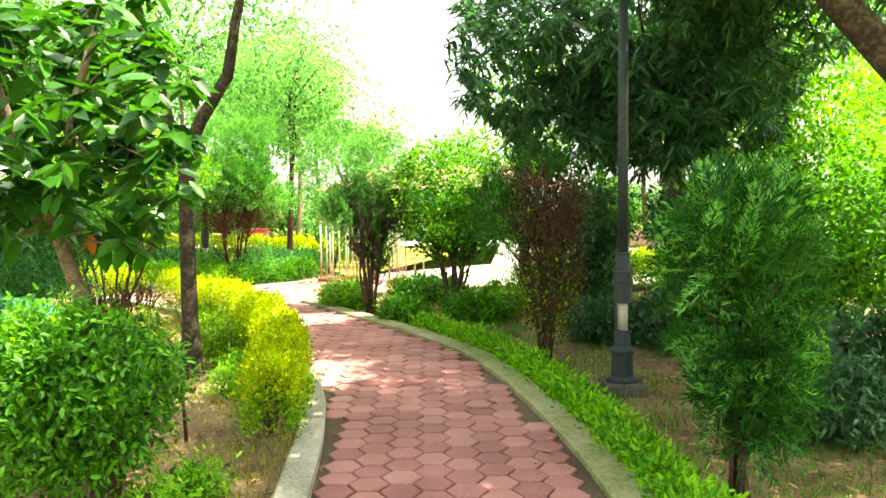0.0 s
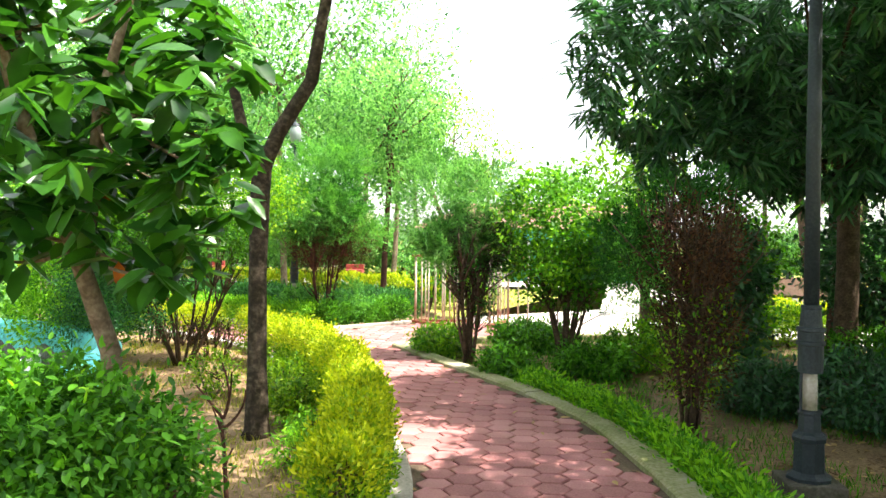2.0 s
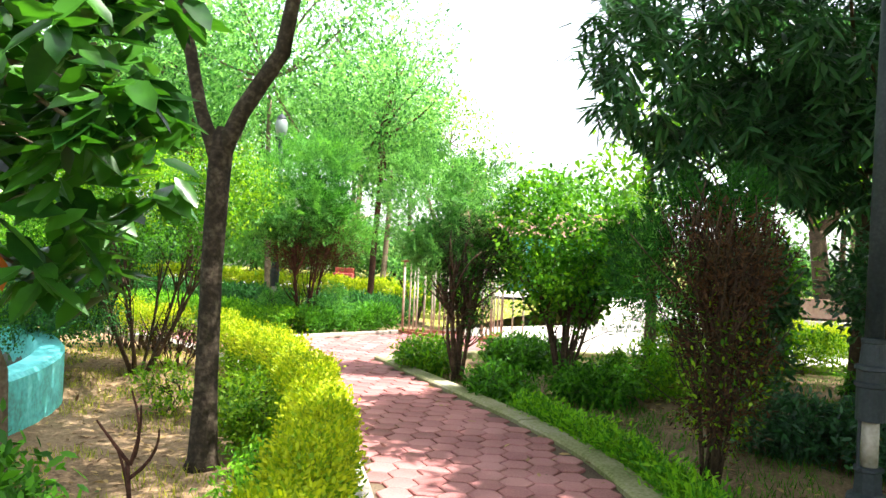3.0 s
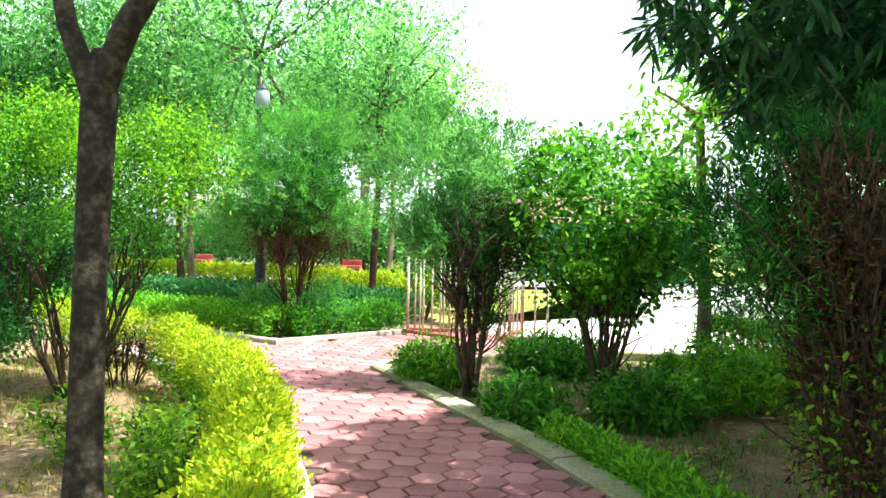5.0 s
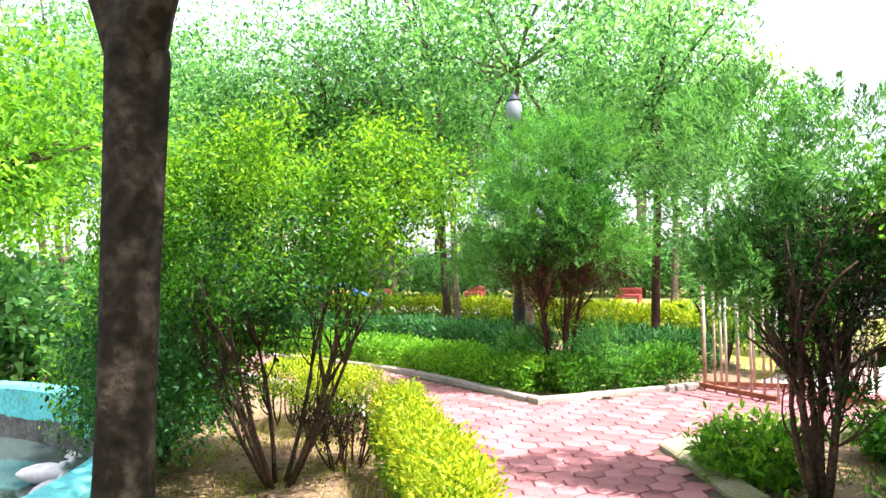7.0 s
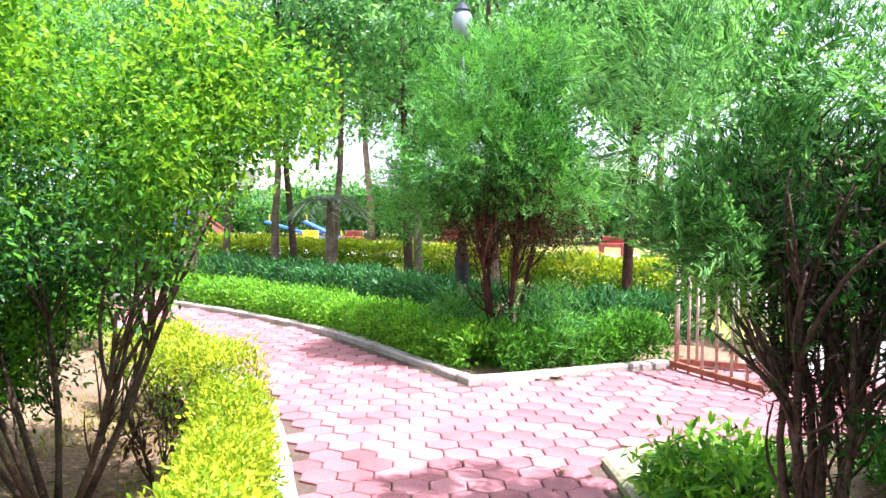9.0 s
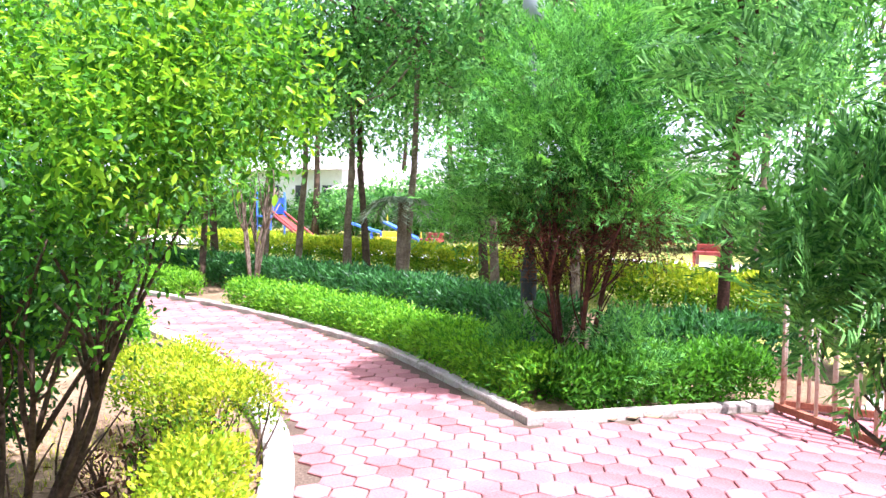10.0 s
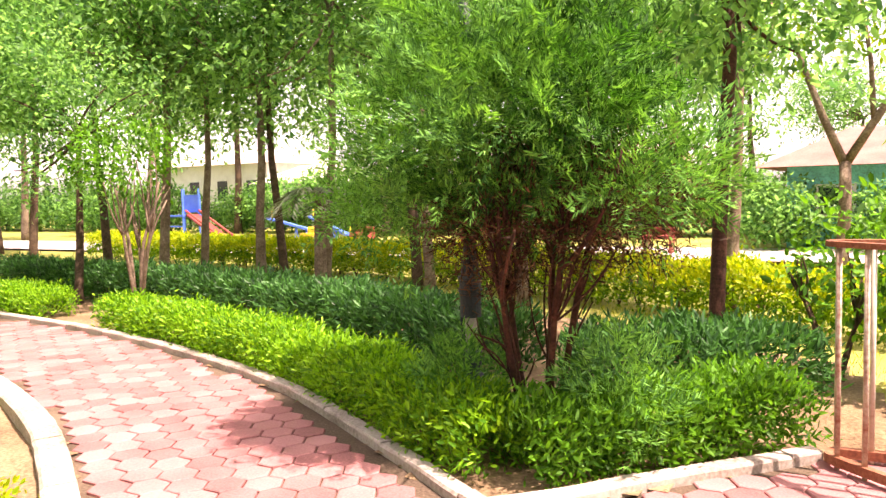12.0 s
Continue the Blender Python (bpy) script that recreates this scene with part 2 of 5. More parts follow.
def smooth_line(points, step=0.1):
    """Points along a Catmull-Rom curve through the given ones, about step apart."""
    p = [np.array(q, float) for q in points]
    p = [2 * p[0] - p[1]] + p + [2 * p[-1] - p[-2]]
    out = []
    for i in range(1, len(p) - 2):
        n = max(1, int(np.linalg.norm(p[i + 1] - p[i]) / step))
        for k in range(n):
            t = k / n
            out.append(0.5 * (2 * p[i] + (p[i + 1] - p[i - 1]) * t + (2 * p[i - 1] - 5 * p[i] + 4 * p[i + 1] - p[i + 2]) * t * t + (3 * p[i] - p[i - 1] - 3 * p[i + 1] + p[i + 2]) * t ** 3))
    out.append(p[-2])
    return np.array(out)


def offset_line(line, d):
    """The line moved d to its left."""
    t = np.gradient(line, axis=0)
    t /= np.linalg.norm(t, axis=1)[:, None]
    return line + d * np.stack([-t[:, 1], t[:, 0]], 1)


# outline of a leaf of length 1 and width 1: base, two on one side, tip, two on the other
LEAF_OUTLINE = np.array([(0, 0, 0), (0.28, 0.42, 0.10), (0.68, 0.38, 0.08), (1, 0, -0.06), (0.68, -0.38, 0.08), (0.28, -0.42, 0.10)])


def leaf_mesh(name, at, along, normal, length, width, material, parent=None, label="", blade=False, kind=""):
    """Many leaves in one mesh: arrays of places, directions, normals, lengths, widths."""
    n = len(at)
    along = along / (np.linalg.norm(along, axis=1)[:, None] + 1e-9)
    side = np.cross(normal, along)
    side /= np.linalg.norm(side, axis=1)[:, None] + 1e-9
    up = np.cross(along, side)
    length, width = np.broadcast_to(length, n), np.broadcast_to(width, n)
    out = LEAF_OUTLINE if not blade else np.array([(0, 0.5, 0), (0.5, 0.42, 0.05), (1, 0, -0.08), (0, -0.5, 0)])
    k = len(out)
    v = (at[:, None, :] + along[:, None, :] * (out[None, :, 0:1] * length[:, None, None]) + side[:, None, :] * (out[None, :, 1:2] * width[:, None, None]) + up[:, None, :] * (out[None, :, 2:3] * width[:, None, None]))
    if blade:
        idx = np.array([(0, 3, 2, 1)])
    else:
        idx = np.array([(0, 5, 4, 3), (0, 3, 2, 1)])
    f = (idx[None] + (np.arange(n) * k)[:, None, None]).reshape(-1, 4)
    me = bpy.data.meshes.new(name)
    me.vertices.add(n * k)
    me.vertices.foreach_set("co", v.reshape(-1).astype(np.float32))
    me.loops.add(f.size)
    me.loops.foreach_set("vertex_index", f.reshape(-1).astype(np.int32))
    me.polygons.add(len(f))
    me.polygons.foreach_set("loop_start", np.arange(0, f.size, 4, dtype=np.int32))
    me.update(calc_edges=True)
    me.materials.append(material)
    ob = new(name, me)
    ob.parent = parent
    return tagged(ob, label, kind=kind)


BLADES = ("spray", "fan", "far")


def unit(rs, n):
    v = rs.normal(size=(n, 3))
    return v / np.linalg.norm(v, axis=1)[:, None]


def clumps_in(rs, blobs, n, shell=0.75):
    """n clump centres in ellipsoids (cx, cy, cz, rx, ry, rz), most of them towards the skin; also the way out from the middle."""
    vol = np.array([b[3] * b[4] * b[5] for b in blobs]) ** 0.7
    which = rs.choice(len(blobs), n, p=vol / vol.sum())
    d = unit(rs, n)
    r = shell + (1 - shell) * rs.random(n)
    r = np.where(rs.random(n) < 0.3, rs.random(n) ** 0.5, r)
    b = np.array(blobs)[which]
    return b[:, :3] + d * r[:, None] * b[:, 3:], d


def foliage(rs, blobs, clumps, per, spread, length, width, style="broad"):
    """Places, directions, normals and sizes of the leaves of a crown."""
    c, d = clumps_in(rs, blobs, clumps)
    n = clumps * per
    spreads = (spread * rs.uniform(0.6, 1.4, clumps)).repeat(per)
    at = c.repeat(per, 0) + np.clip(rs.normal(size=(n, 3)), -1.9, 1.9) * spreads[:, None]
    out = d.repeat(per, 0)
    if style in ("broad", "far"):
        along = unit(rs, n) + 0.6 * out + np.array((0, 0, -0.25))
        normal = unit(rs, n) * 0.7 + np.array((0, 0, 1.0)) + 0.3 * out
    elif style == "spray":
        along = unit(rs, n) * 0.75 + out * 0.7 + np.array((0, 0, 0.3))
        normal = unit(rs, n) + out
    elif style == "fan":
        # flat feathery sprays: a rib with leaflets on both sides of it, in one plane
        rib = d * 0.75 + np.array((0, 0, 0.55)) + unit(rs, clumps) * 0.6
        rib /= np.linalg.norm(rib, axis=1)[:, None]
        flat = np.cross(rib, unit(rs, clumps))
        flat /= np.linalg.norm(flat, axis=1)[:, None] + 1e-9
        rib, flat = rib.repeat(per, 0), flat.repeat(per, 0)
        t = rs.uniform(-1, 1, n)
        reach = rs.uniform(-1, 1, n)
        broad = spreads * 0.75 * (1.05 - 0.45 * (t + 1))
        bow = spreads * 0.35 * (t + 1) ** 2
        at = c.repeat(per, 0) + rib * (t * spreads * 1.5 + np.abs(reach) * broad * 0.5)[:, None] + flat * (reach * broad)[:, None] - np.array((0, 0, 1.0)) * bow[:, None] * 0.5
        along = rib + flat * (np.sign(reach) * 0.75)[:, None] + unit(rs, n) * 0.28
        normal = np.cross(rib, flat) + unit(rs, n) * 0.35
    elif style == "rosette":
        # long leaves that hang round the tip of a twig
        spin = rs.random(n) * 2 * math.pi
        along = np.stack([np.cos(spin), np.sin(spin), rs.uniform(-1.3, 0.15, n)], 1) + out * 0.5
        at = c.repeat(per, 0) + rs.normal(size=(n, 3)) * (spreads * 0.3)[:, None]
        normal = unit(rs, n) * 0.45 + np.array((0, 0, 1.0)) + 0.4 * out
    else:
        along = unit(rs, n)
        normal = unit(rs, n)
    size = rs.uniform(0.65, 1.25, n)
    return at, along, normal, length * size, width * size, c


def limbs(rs, start, targets, r0, sag=0.12, sides=6):
    """Thin curved limbs from start to each target."""
    made = []
    s = np.array(start, float)
    for q in targets:
        mid = (s + q) / 2 + rs.normal(size=3) * sag * np.linalg.norm(q - s) + np.array((0, 0, -0.06)) * np.linalg.norm(q - s)
        rows = []
        for k in range(6):
            t = k / 5
            p = (1 - t) ** 2 * s + 2 * t * (1 - t) * mid + t * t * q
            rows.append((tuple(p), r0 * (1 - 0.8 * t) + 0.003))
        made.append(tube(rows, sides))
    return made


def tree(name, base, trunk_rows, blobs, clumps, per, spread, length, width, leaf, bark, label, category="tree", style="broad", boughs=14, seed=1, forks=(), bough_r=0.03, group="", extra=()):
    """A tree: trunk, limbs that reach into the crown, crown of leaves. Rows and blobs are relative to its base."""
    rs = np.random.RandomState(seed)
    t = thing(name, base, label, category, group)
    rng = random.Random(seed)
    v, f = join([tube(trunk_rows, 12, rng, 0.07)] + [tube(k, 9, rng, 0.07) for k in forks])
    link("trunk", v, f, bark, t, smooth=True)
    at, al, no, le, wi, c = foliage(rs, blobs, clumps, per, spread, length, width, style)
    starts = [trunk_rows[-1]] + [k[-1] for k in forks]
    pick = c[rs.choice(len(c), min(boughs, len(c)), replace=False)]
    for i, q in enumerate(pick):
        s = min(starts, key=lambda k: np.linalg.norm(np.array(k[0]) - q))
        v, f = limbs(rs, s[0], [q], min(bough_r, s[1] * 0.8))[0]
        link("limb", v, f, bark, t, smooth=True)
    leaf_mesh("crown", at, al, no, le, wi, leaf, t, blade=style in BLADES)
    for spec in extra:
        at, al, no, le, wi, c = foliage(rs, spec[0], *spec[1:6], style=spec[7])
        leaf_mesh("crown", at, al, no, le, wi, spec[6], t, blade=spec[7] in BLADES)
    return t


def shrub(name, base, stems, height, spread_r, blobs, clumps, per, spread, length, width, leaf, bark, label, category="shrub", style="broad", seed=1, r0=0.02, extra=(), group="", twigs=0, foot_r=0.05, curve=1.9):
    """Many stems from one foot, thin side twigs, and a crown."""
    rs = np.random.RandomState(seed)
    t = thing(name, base, label, category, group)
    at, al, no, le, wi, c = foliage(rs, blobs, clumps, per, spread, length, width, style)
    for k in range(stems):
        a = 2 * math.pi * (k + rs.random()) / stems
        foot = np.array((foot_r * math.cos(a), foot_r * math.sin(a), -0.02))
        q = np.array((spread_r * math.cos(a) * rs.uniform(0.4, 1), spread_r * math.sin(a) * rs.uniform(0.4, 1), height * rs.uniform(0.75, 1.05)))
        bend = rs.normal(size=3) * 0.05
        rows = []
        for i in range(7):
            s = i / 6
            p = foot + (q - foot) * np.array((s ** curve, s ** curve, s)) + bend * math.sin(math.pi * s)
            rows.append((tuple(p), r0 * rs.uniform(0.8, 1.1) * (1 - 0.65 * s)))
        tips = [q + (rs.normal(size=3) * 0.18 * np.array((1, 1, 0.6)) + np.array((0, 0, 0.18))) * min(1.0, height / 1.5) for _ in range(3)]
        sides_ = []
        for _ in range(twigs):
            p = np.array(rows[rs.randint(2, 6)][0])
            sides_ += limbs(rs, p, [p + np.array((math.cos(a), math.sin(a), 0)) * rs.uniform(0.02, 0.2) * height / 1.6 + (rs.normal(size=3) * 0.09 + np.array((0, 0, rs.uniform(0.2, 0.5)))) * height / 1.6], r0 * 0.2, sides=4)
        v, f = join([tube(rows, 7)] + limbs(rs, rows[4][0], tips, r0 * 0.45, sides=5) + sides_)
        link("stem", v, f, bark, t, smooth=True)
    leaf_mesh("crown", at, al, no, le, wi, leaf, t, blade=style in BLADES)
    for spec in extra:
        at, al, no, le, wi, c = foliage(rs, spec[0], *spec[1:6], style=spec[7])
        leaf_mesh("crown", at, al, no, le, wi, spec[6], t, blade=spec[7] in BLADES)
    return t


def hedge(name, line, width, height, z0, per_m, length, lw, leaf, label, seed=1, stems=6, style="hedge", bark=None, top_leaf=None, ragged=0.06, leg=0.12):
    """A clipped hedge along a line: woody stems and a coat of leaves, denser on the skin."""
    rs = np.random.RandomState(seed)
    line = smooth_line(line, 0.06)
    seg = np.linalg.norm(np.diff(line, axis=0), axis=1)
    run = np.concatenate([[0], np.cumsum(seg)])
    total = run[-1]
    mid = line[len(line) // 2]
    t = thing(name, (mid[0], mid[1], z0), label, "hedge")
    n = int(per_m * total)
    s = rs.random(n) * total
    x, y = np.interp(s, run, line[:, 0]), np.interp(s, run, line[:, 1])
    tx, ty = np.gradient(line[:, 0]), np.gradient(line[:, 1])
    nx, ny = -np.interp(s, run, ty), np.interp(s, run, tx)
    ln_ = np.hypot(nx, ny)
    nx, ny = nx / ln_, ny / ln_
    wob = 1 + 0.09 * np.sin(s * 5.1 + seed) + 0.06 * np.sin(s * 11.7 + 2 * seed)
    hob = 1 + 0.07 * np.sin(s * 3.7 + seed) + 0.06 * np.sin(s * 9.1)
    # a rounded box profile: a place on the skin, then a little inside
    a = rs.random(n)
    skin = rs.random(n) < 0.8
    u = rs.uniform(-1, 1, n)
    v = rs.uniform(0, 1, n)
    top = a < 0.45
    u = np.where(skin & ~top, np.sign(u) * (1 - 0.25 * rs.random(n) ** 2), u)
    v = np.where(skin & top, 1 - 0.15 * rs.random(n) ** 2, v)
    v = leg / height + (1 - leg / height) * v
    squeeze = 1 - 0.22 * np.clip((v - 0.7) / 0.3, 0, 1) ** 2 - 0.25 * np.clip((0.35 - v) / 0.35, 0, 1)
    off = u * width / 2 * wob * squeeze
    at = np.stack([x + nx * off, y + ny * off, v * height * hob], 1) + rs.normal(size=(n, 3)) * ragged * np.array((0.7, 0.7, 0.8))
    at[:, 2] = np.maximum(at[:, 2], 0.02)
    outw = np.stack([nx * u, ny * u, (v - 0.5) * 1.4], 1)
    along = unit(rs, n) * 0.8 + outw * 0.6 + np.array((0, 0, 0.45))
    normal = unit(rs, n) * 0.8 + outw + np.array((0, 0, 0.5))
    size = rs.uniform(0.6, 1.25, n)
    at[:, 0] -= mid[0]
    at[:, 1] -= mid[1]
    # top_leaf is the sunlit tone; leaves further down keep the shaded one
    if top_leaf:
        hi = v > 0.62
        leaf_mesh("foliage", at[~hi], along[~hi], normal[~hi], (length * size)[~hi], (lw * size)[~hi], leaf, t, kind="stuff")
        leaf_mesh("foliage", at[hi], along[hi], normal[hi], (length * size)[hi], (lw * size)[hi], top_leaf, t, kind="stuff")
    else:
        leaf_mesh("foliage", at, along, normal, length * size, lw * size, leaf, t, kind="stuff")
    pieces = []
    for k in range(int(stems * total)):
        q = (0.06 + 0.88 * rs.random()) * total
        px, py = np.interp(q, run, line[:, 0]) - mid[0], np.interp(q, run, line[:, 1]) - mid[1]
        px, py = px + rs.uniform(-0.2, 0.2) * width, py + rs.uniform(-0.2, 0.2) * width
        foot = np.array((px, py, -0.02))
        tips = [foot + np.array((rs.uniform(-1, 1) * width * 0.24, rs.uniform(-1, 1) * width * 0.24, height * rs.uniform(0.6, 0.9))) for _ in range(3)]
        pieces += limbs(rs, foot, tips, 0.009, sides=4)
    if pieces:
        v_, f_ = join(pieces)
        tagged(link("stem_tangle", v_, f_, bark or DARKBARK, t), kind="stuff")
    return t


# ---- plan of the paths ----
LEFT = smooth_line([(-0.40, -4), (-0.54, 1.5), (-0.64, 3.84), (-0.73, 5.12), (-0.89, 6.13), (-1.28, 7.39), (-1.68, 8.38), (-2.11, 9.13), (-2.64, 9.84), (-3.36, 10.72), (-4.53, 11.93), (-5.75, 12.76), (-7.03, 13.45), (-8.76, 14.08), (-10.9, 14.6), (-16, 15.3)])
RIGHT = smooth_line([(0.93, -4), (0.95, 1.5), (0.91, 3.54), (0.85, 4.65), (0.66, 6.05), (0.34, 7.56), (-0.17, 8.71), (-0.72, 9.65), (-1.53, 11.04), (-2.02, 11.87)])
BEDEDGE = smooth_line([(-2.02, 11.87), (-2.0, 12.07), (-1.62, 12.37), (-0.94, 12.87), (-0.12, 13.34), (1.2, 13.6), (3.5, 13.6), (10, 13.0)])
FAR = smooth_line([(-16, 16.7), (-13.1, 16.34), (-11.4, 16.13), (-9.6, 15.84), (-7.8, 15.38), (-6.0, 14.73), (-4.57, 13.92), (-3.55, 13.29)])
FAR2 = smooth_line([(-3.55, 13.29), (-3.2, 13.63), (-2.85, 14.07), (-2.18, 14.8)])
PATH_POLY = np.concatenate([LEFT, FAR, FAR2[1:], [(-1.6, 15.2), (-0.2, 15.0)], BEDEDGE[BEDEDGE[:, 0] < 0.1][::-1], RIGHT[::-1][1:]])


def inside(poly, x, y):
    px, py = poly[:, 0], poly[:, 1]
    qx, qy = np.roll(px, -1), np.roll(py, -1)
    with np.errstate(divide="ignore", invalid="ignore"):
        hit_x = (qx - px) * (y - py) / (qy - py) + px
    return bool(np.sum(((py > y) != (qy > y)) & (x < hit_x)) % 2)


def sheet(name, poly, z, material, label, category):
    """A flat piece of ground with a plain outline."""
    bm = bmesh.new()
    bm.faces.new([bm.verts.new((x, y, z)) for x, y in poly])
    bmesh.ops.triangulate(bm, faces=bm.faces[:], ngon_method="EAR_CLIP")
    for f in bm.faces:
        f.normal_update()
        if f.normal.z < 0:
            f.normal_flip()
    return tagged(part(name, bm, material), label, category, kind="structure")


def uneven(name, x0, x1, y0, y1, step, z, amp, material, label, category, keep):
    """Ground with a slightly uneven surface."""
    nx, ny = int((x1 - x0) / step), int((y1 - y0) / step)
    verts, faces = [], []
    for j in range(ny + 1):
        for i in range(nx + 1):
            x, y = x0 + (x1 - x0) * i / nx, y0 + (y1 - y0) * j / ny
            verts.append((x, y, z + amp * noise.noise((x * 0.9, y * 0.9, 0)) + 0.4 * amp * noise.noise((x * 4, y * 4, 3))))
    for j in range(ny):
        for i in range(nx):
            x, y = x0 + (x1 - x0) * (i + 0.5) / nx, y0 + (y1 - y0) * (j + 0.5) / ny
            if keep(x, y):
                a = j * (nx + 1) + i
                faces.append((a, a + 1, a + nx + 2, a + nx + 1))
    return tagged(link(name, verts, faces, material, smooth=True), label, category, kind="structure")


# ---- ground ----
POOL, POOL_R = (-7.6, 6.6), 3.96
bm = bmesh.new()
bmesh.ops.create_grid(bm, x_segments=8, y_segments=8, size=2500.0)
bmesh.ops.translate(bm, verts=bm.verts, vec=(0, 0, -0.10))
tagged(part("ground", bm, LAWN), "sunlit lawn of short yellow-green grass", "ground", kind="structure")
BED_W = np.concatenate([offset_line(LEFT, 0.02), [(-16, 6), (-16, -4)]])
BED_E = np.concatenate([offset_line(RIGHT, -0.02), BEDEDGE[2:], [(10, -4)]])
BED_N = np.concatenate([offset_line(FAR, 0.02), FAR2[1:], [(-1.6, 15.6), (-2.2, 17.6), (-5, 19), (-16, 20.5)]])


def off_pool(x, y, r=POOL_R - 0.1):
    return (x - POOL[0]) ** 2 + (y - POOL[1]) ** 2 > r * r


uneven("garden_bed_west", -16, -0.4, -4, 15, 0.12, -0.03, 0.05, EARTH, "bare brown earth with dry leaves and thin grass", "ground", lambda x, y: inside(BED_W, x, y) and off_pool(x, y))
uneven("garden_bed_east", -2.2, 10, -4, 13.8, 0.12, -0.07, 0.05, EARTH, "shaded brown earth with fallen leaves", "ground", lambda x, y: inside(BED_E, x, y))
uneven("garden_bed_north", -16, -1.5, 13, 20.6, 0.12, -0.03, 0.05, EARTH, "dark earth beneath the clipped hedges", "ground", lambda x, y: inside(BED_N, x, y))
sheet("path_bedding", PATH_POLY, -0.018, JOINT, "sandy bedding in the joints of the paved path", "path")
sheet("road", [(-1.9, 15.1), (-0.3, 14.95), (0.2, 13.5), (1.2, 13.64), (3.5, 13.64), (10, 13.04), (20, 12.0), (20, 18), (8, 20), (5.5, 27.5), (2.5, 27.5), (1.5, 19), (-0.2, 17.6), (-1.5, 16.4)], -0.05, PALE, "pale worn concrete road in full sun", "road")
sheet("lane", [(-60, 26), (-12, 27.2), (-4, 27.8), (20, 27.6), (40, 27), (40, 31), (20, 31.5), (-4, 31.5), (-12, 31), (-60, 30)], -0.075, PALE, "pale dusty lane beyond the lawn", "road")


def kerb(name, line, width, z0, height, material, label, side=1, step=0.92):
    """A row of kerb stones along a line, their inner edge on it."""
    owner = thing(name, (0, 0, 0), label, "kerb", kind="structure")
    seg = np.linalg.norm(np.diff(line, axis=0), axis=1)
    run = np.concatenate([[0], np.cumsum(seg)])
    a, b = line, offset_line(line, side * width)
    k, rng = 0.0, random.Random(5)
    while k < run[-1] - 0.1:
        e = min(k + step - 0.008, run[-1])
        n = max(2, int((e - k) / 0.16) + 1)
        verts, faces = [], []
        dz = rng.uniform(-0.006, 0.006)
        for i in range(n + 1):
            s = k + (e - k) * i / n
            pa = [np.interp(s, run, a[:, c]) for c in (0, 1)]
            pb = [np.interp(s, run, b[:, c]) for c in (0, 1)]
            d = [(pb[c] - pa[c]) for c in (0, 1)]
            for u, z in ((0, z0), (0, height - 0.015), (0.1, height), (0.9, height), (1, height - 0.015), (1, z0)):
                j = rng.uniform(-0.003, 0.003)
                verts.append((pa[0] + d[0] * u + j, pa[1] + d[1] * u + j, z + (dz if z > z0 else 0)))
        for i in range(n):
            for c in range(5):
                q = i * 6 + c
                faces.append((q, q + 1, q + 7, q + 6) if side < 0 else (q, q + 6, q + 7, q + 1))
        faces.append(tuple(range(6)))
        faces.append(tuple(n * 6 + c for c in range(6))[::-1])
        link("kerb_stone", verts, faces, material, owner)
        k += step
    return owner


kerb("kerb_west", LEFT, 0.18, -0.12, 0.06, KERB, "grey weathered concrete kerb along the paved path", 1)
kerb("kerb_east", RIGHT, 0.22, -0.15, 0.03, MOSSY, "mossy stained concrete kerb along the paved path", -1)
kerb("kerb_bed", BEDEDGE[:70], 0.12, -0.2, 0.03, MOSSY, "low concrete kerb round the end of the bed", -1)
kerb("kerb_north", FAR, 0.11, -0.12, 0.05, CREAM, "pale narrow concrete kerb at the foot of a clipped hedge", 1)
kerb("kerb_gate", FAR2, 0.11, -0.12, 0.05, CREAM, "pale narrow concrete kerb leading to the gate", 1)

# ---- hedges ----


def stretch(line, y0, y1):
    return [tuple(p) for p in line[::6] if y0 <= p[1] <= y1]


# gold tops over lime sides: sun and shade put into leaf colours
hedge("golden_hedge", stretch(offset_line(LEFT, 0.18 + 0.13), 4.35, 10.7), 0.32, 0.54, 0, 8600, 0.030, 0.015, LEAF_LIME, "clipped yellow-green hedge beside the path", 3, 9, top_leaf=LEAF_GOLD, ragged=0.045)
hedge("golden_hedge", [(-4.4, 11.42), (-4.9, 11.5), (-5.55, 11.62)], 0.55, 0.52, 0, 9500, 0.030, 0.015, LEAF_LIME, "golden yellow bush hedge with bare lower twigs", 4, 16, top_leaf=LEAF_GOLD, leg=0.24, ragged=0.05)
hedge("green_hedge", [(-7.7, 12.75), (-8.6, 13.15), (-10.3, 13.6), (-12, 13.9)], 0.6, 0.5, 0, 6000, 0.045, 0.022, LEAF_BRIGHT, "clipped bright green hedge at the bend of the path", 5)
hedge("low_border", stretch(offset_line(RIGHT, -0.33), -1, 9.6), 0.21, 0.14, -0.06, 2500, 0.055, 0.02, LEAF_BRIGHT, "low bright green border plants along the mossy kerb", 6, 3, leg=0.02)
F1 = offset_line(FAR, 0.40)
hedge("green_hedge", [tuple(p) for p in F1[::5] if p[0] < -11.3], 0.5, 0.32, 0, 4600, 0.055, 0.02, LEAF_BRIGHT, "clipped bright green hedge behind a pale kerb", 7, leg=0.03)
hedge("green_hedge", [tuple(p) for p in F1[::5] if -10.4 < p[0] < -4.0] + [(-3.66, 13.85)], 0.54, 0.31, 0, 6600, 0.055, 0.019, LEAF_BRIGHT, "clipped bright green hedge behind a pale kerb", 8, leg=0.03)
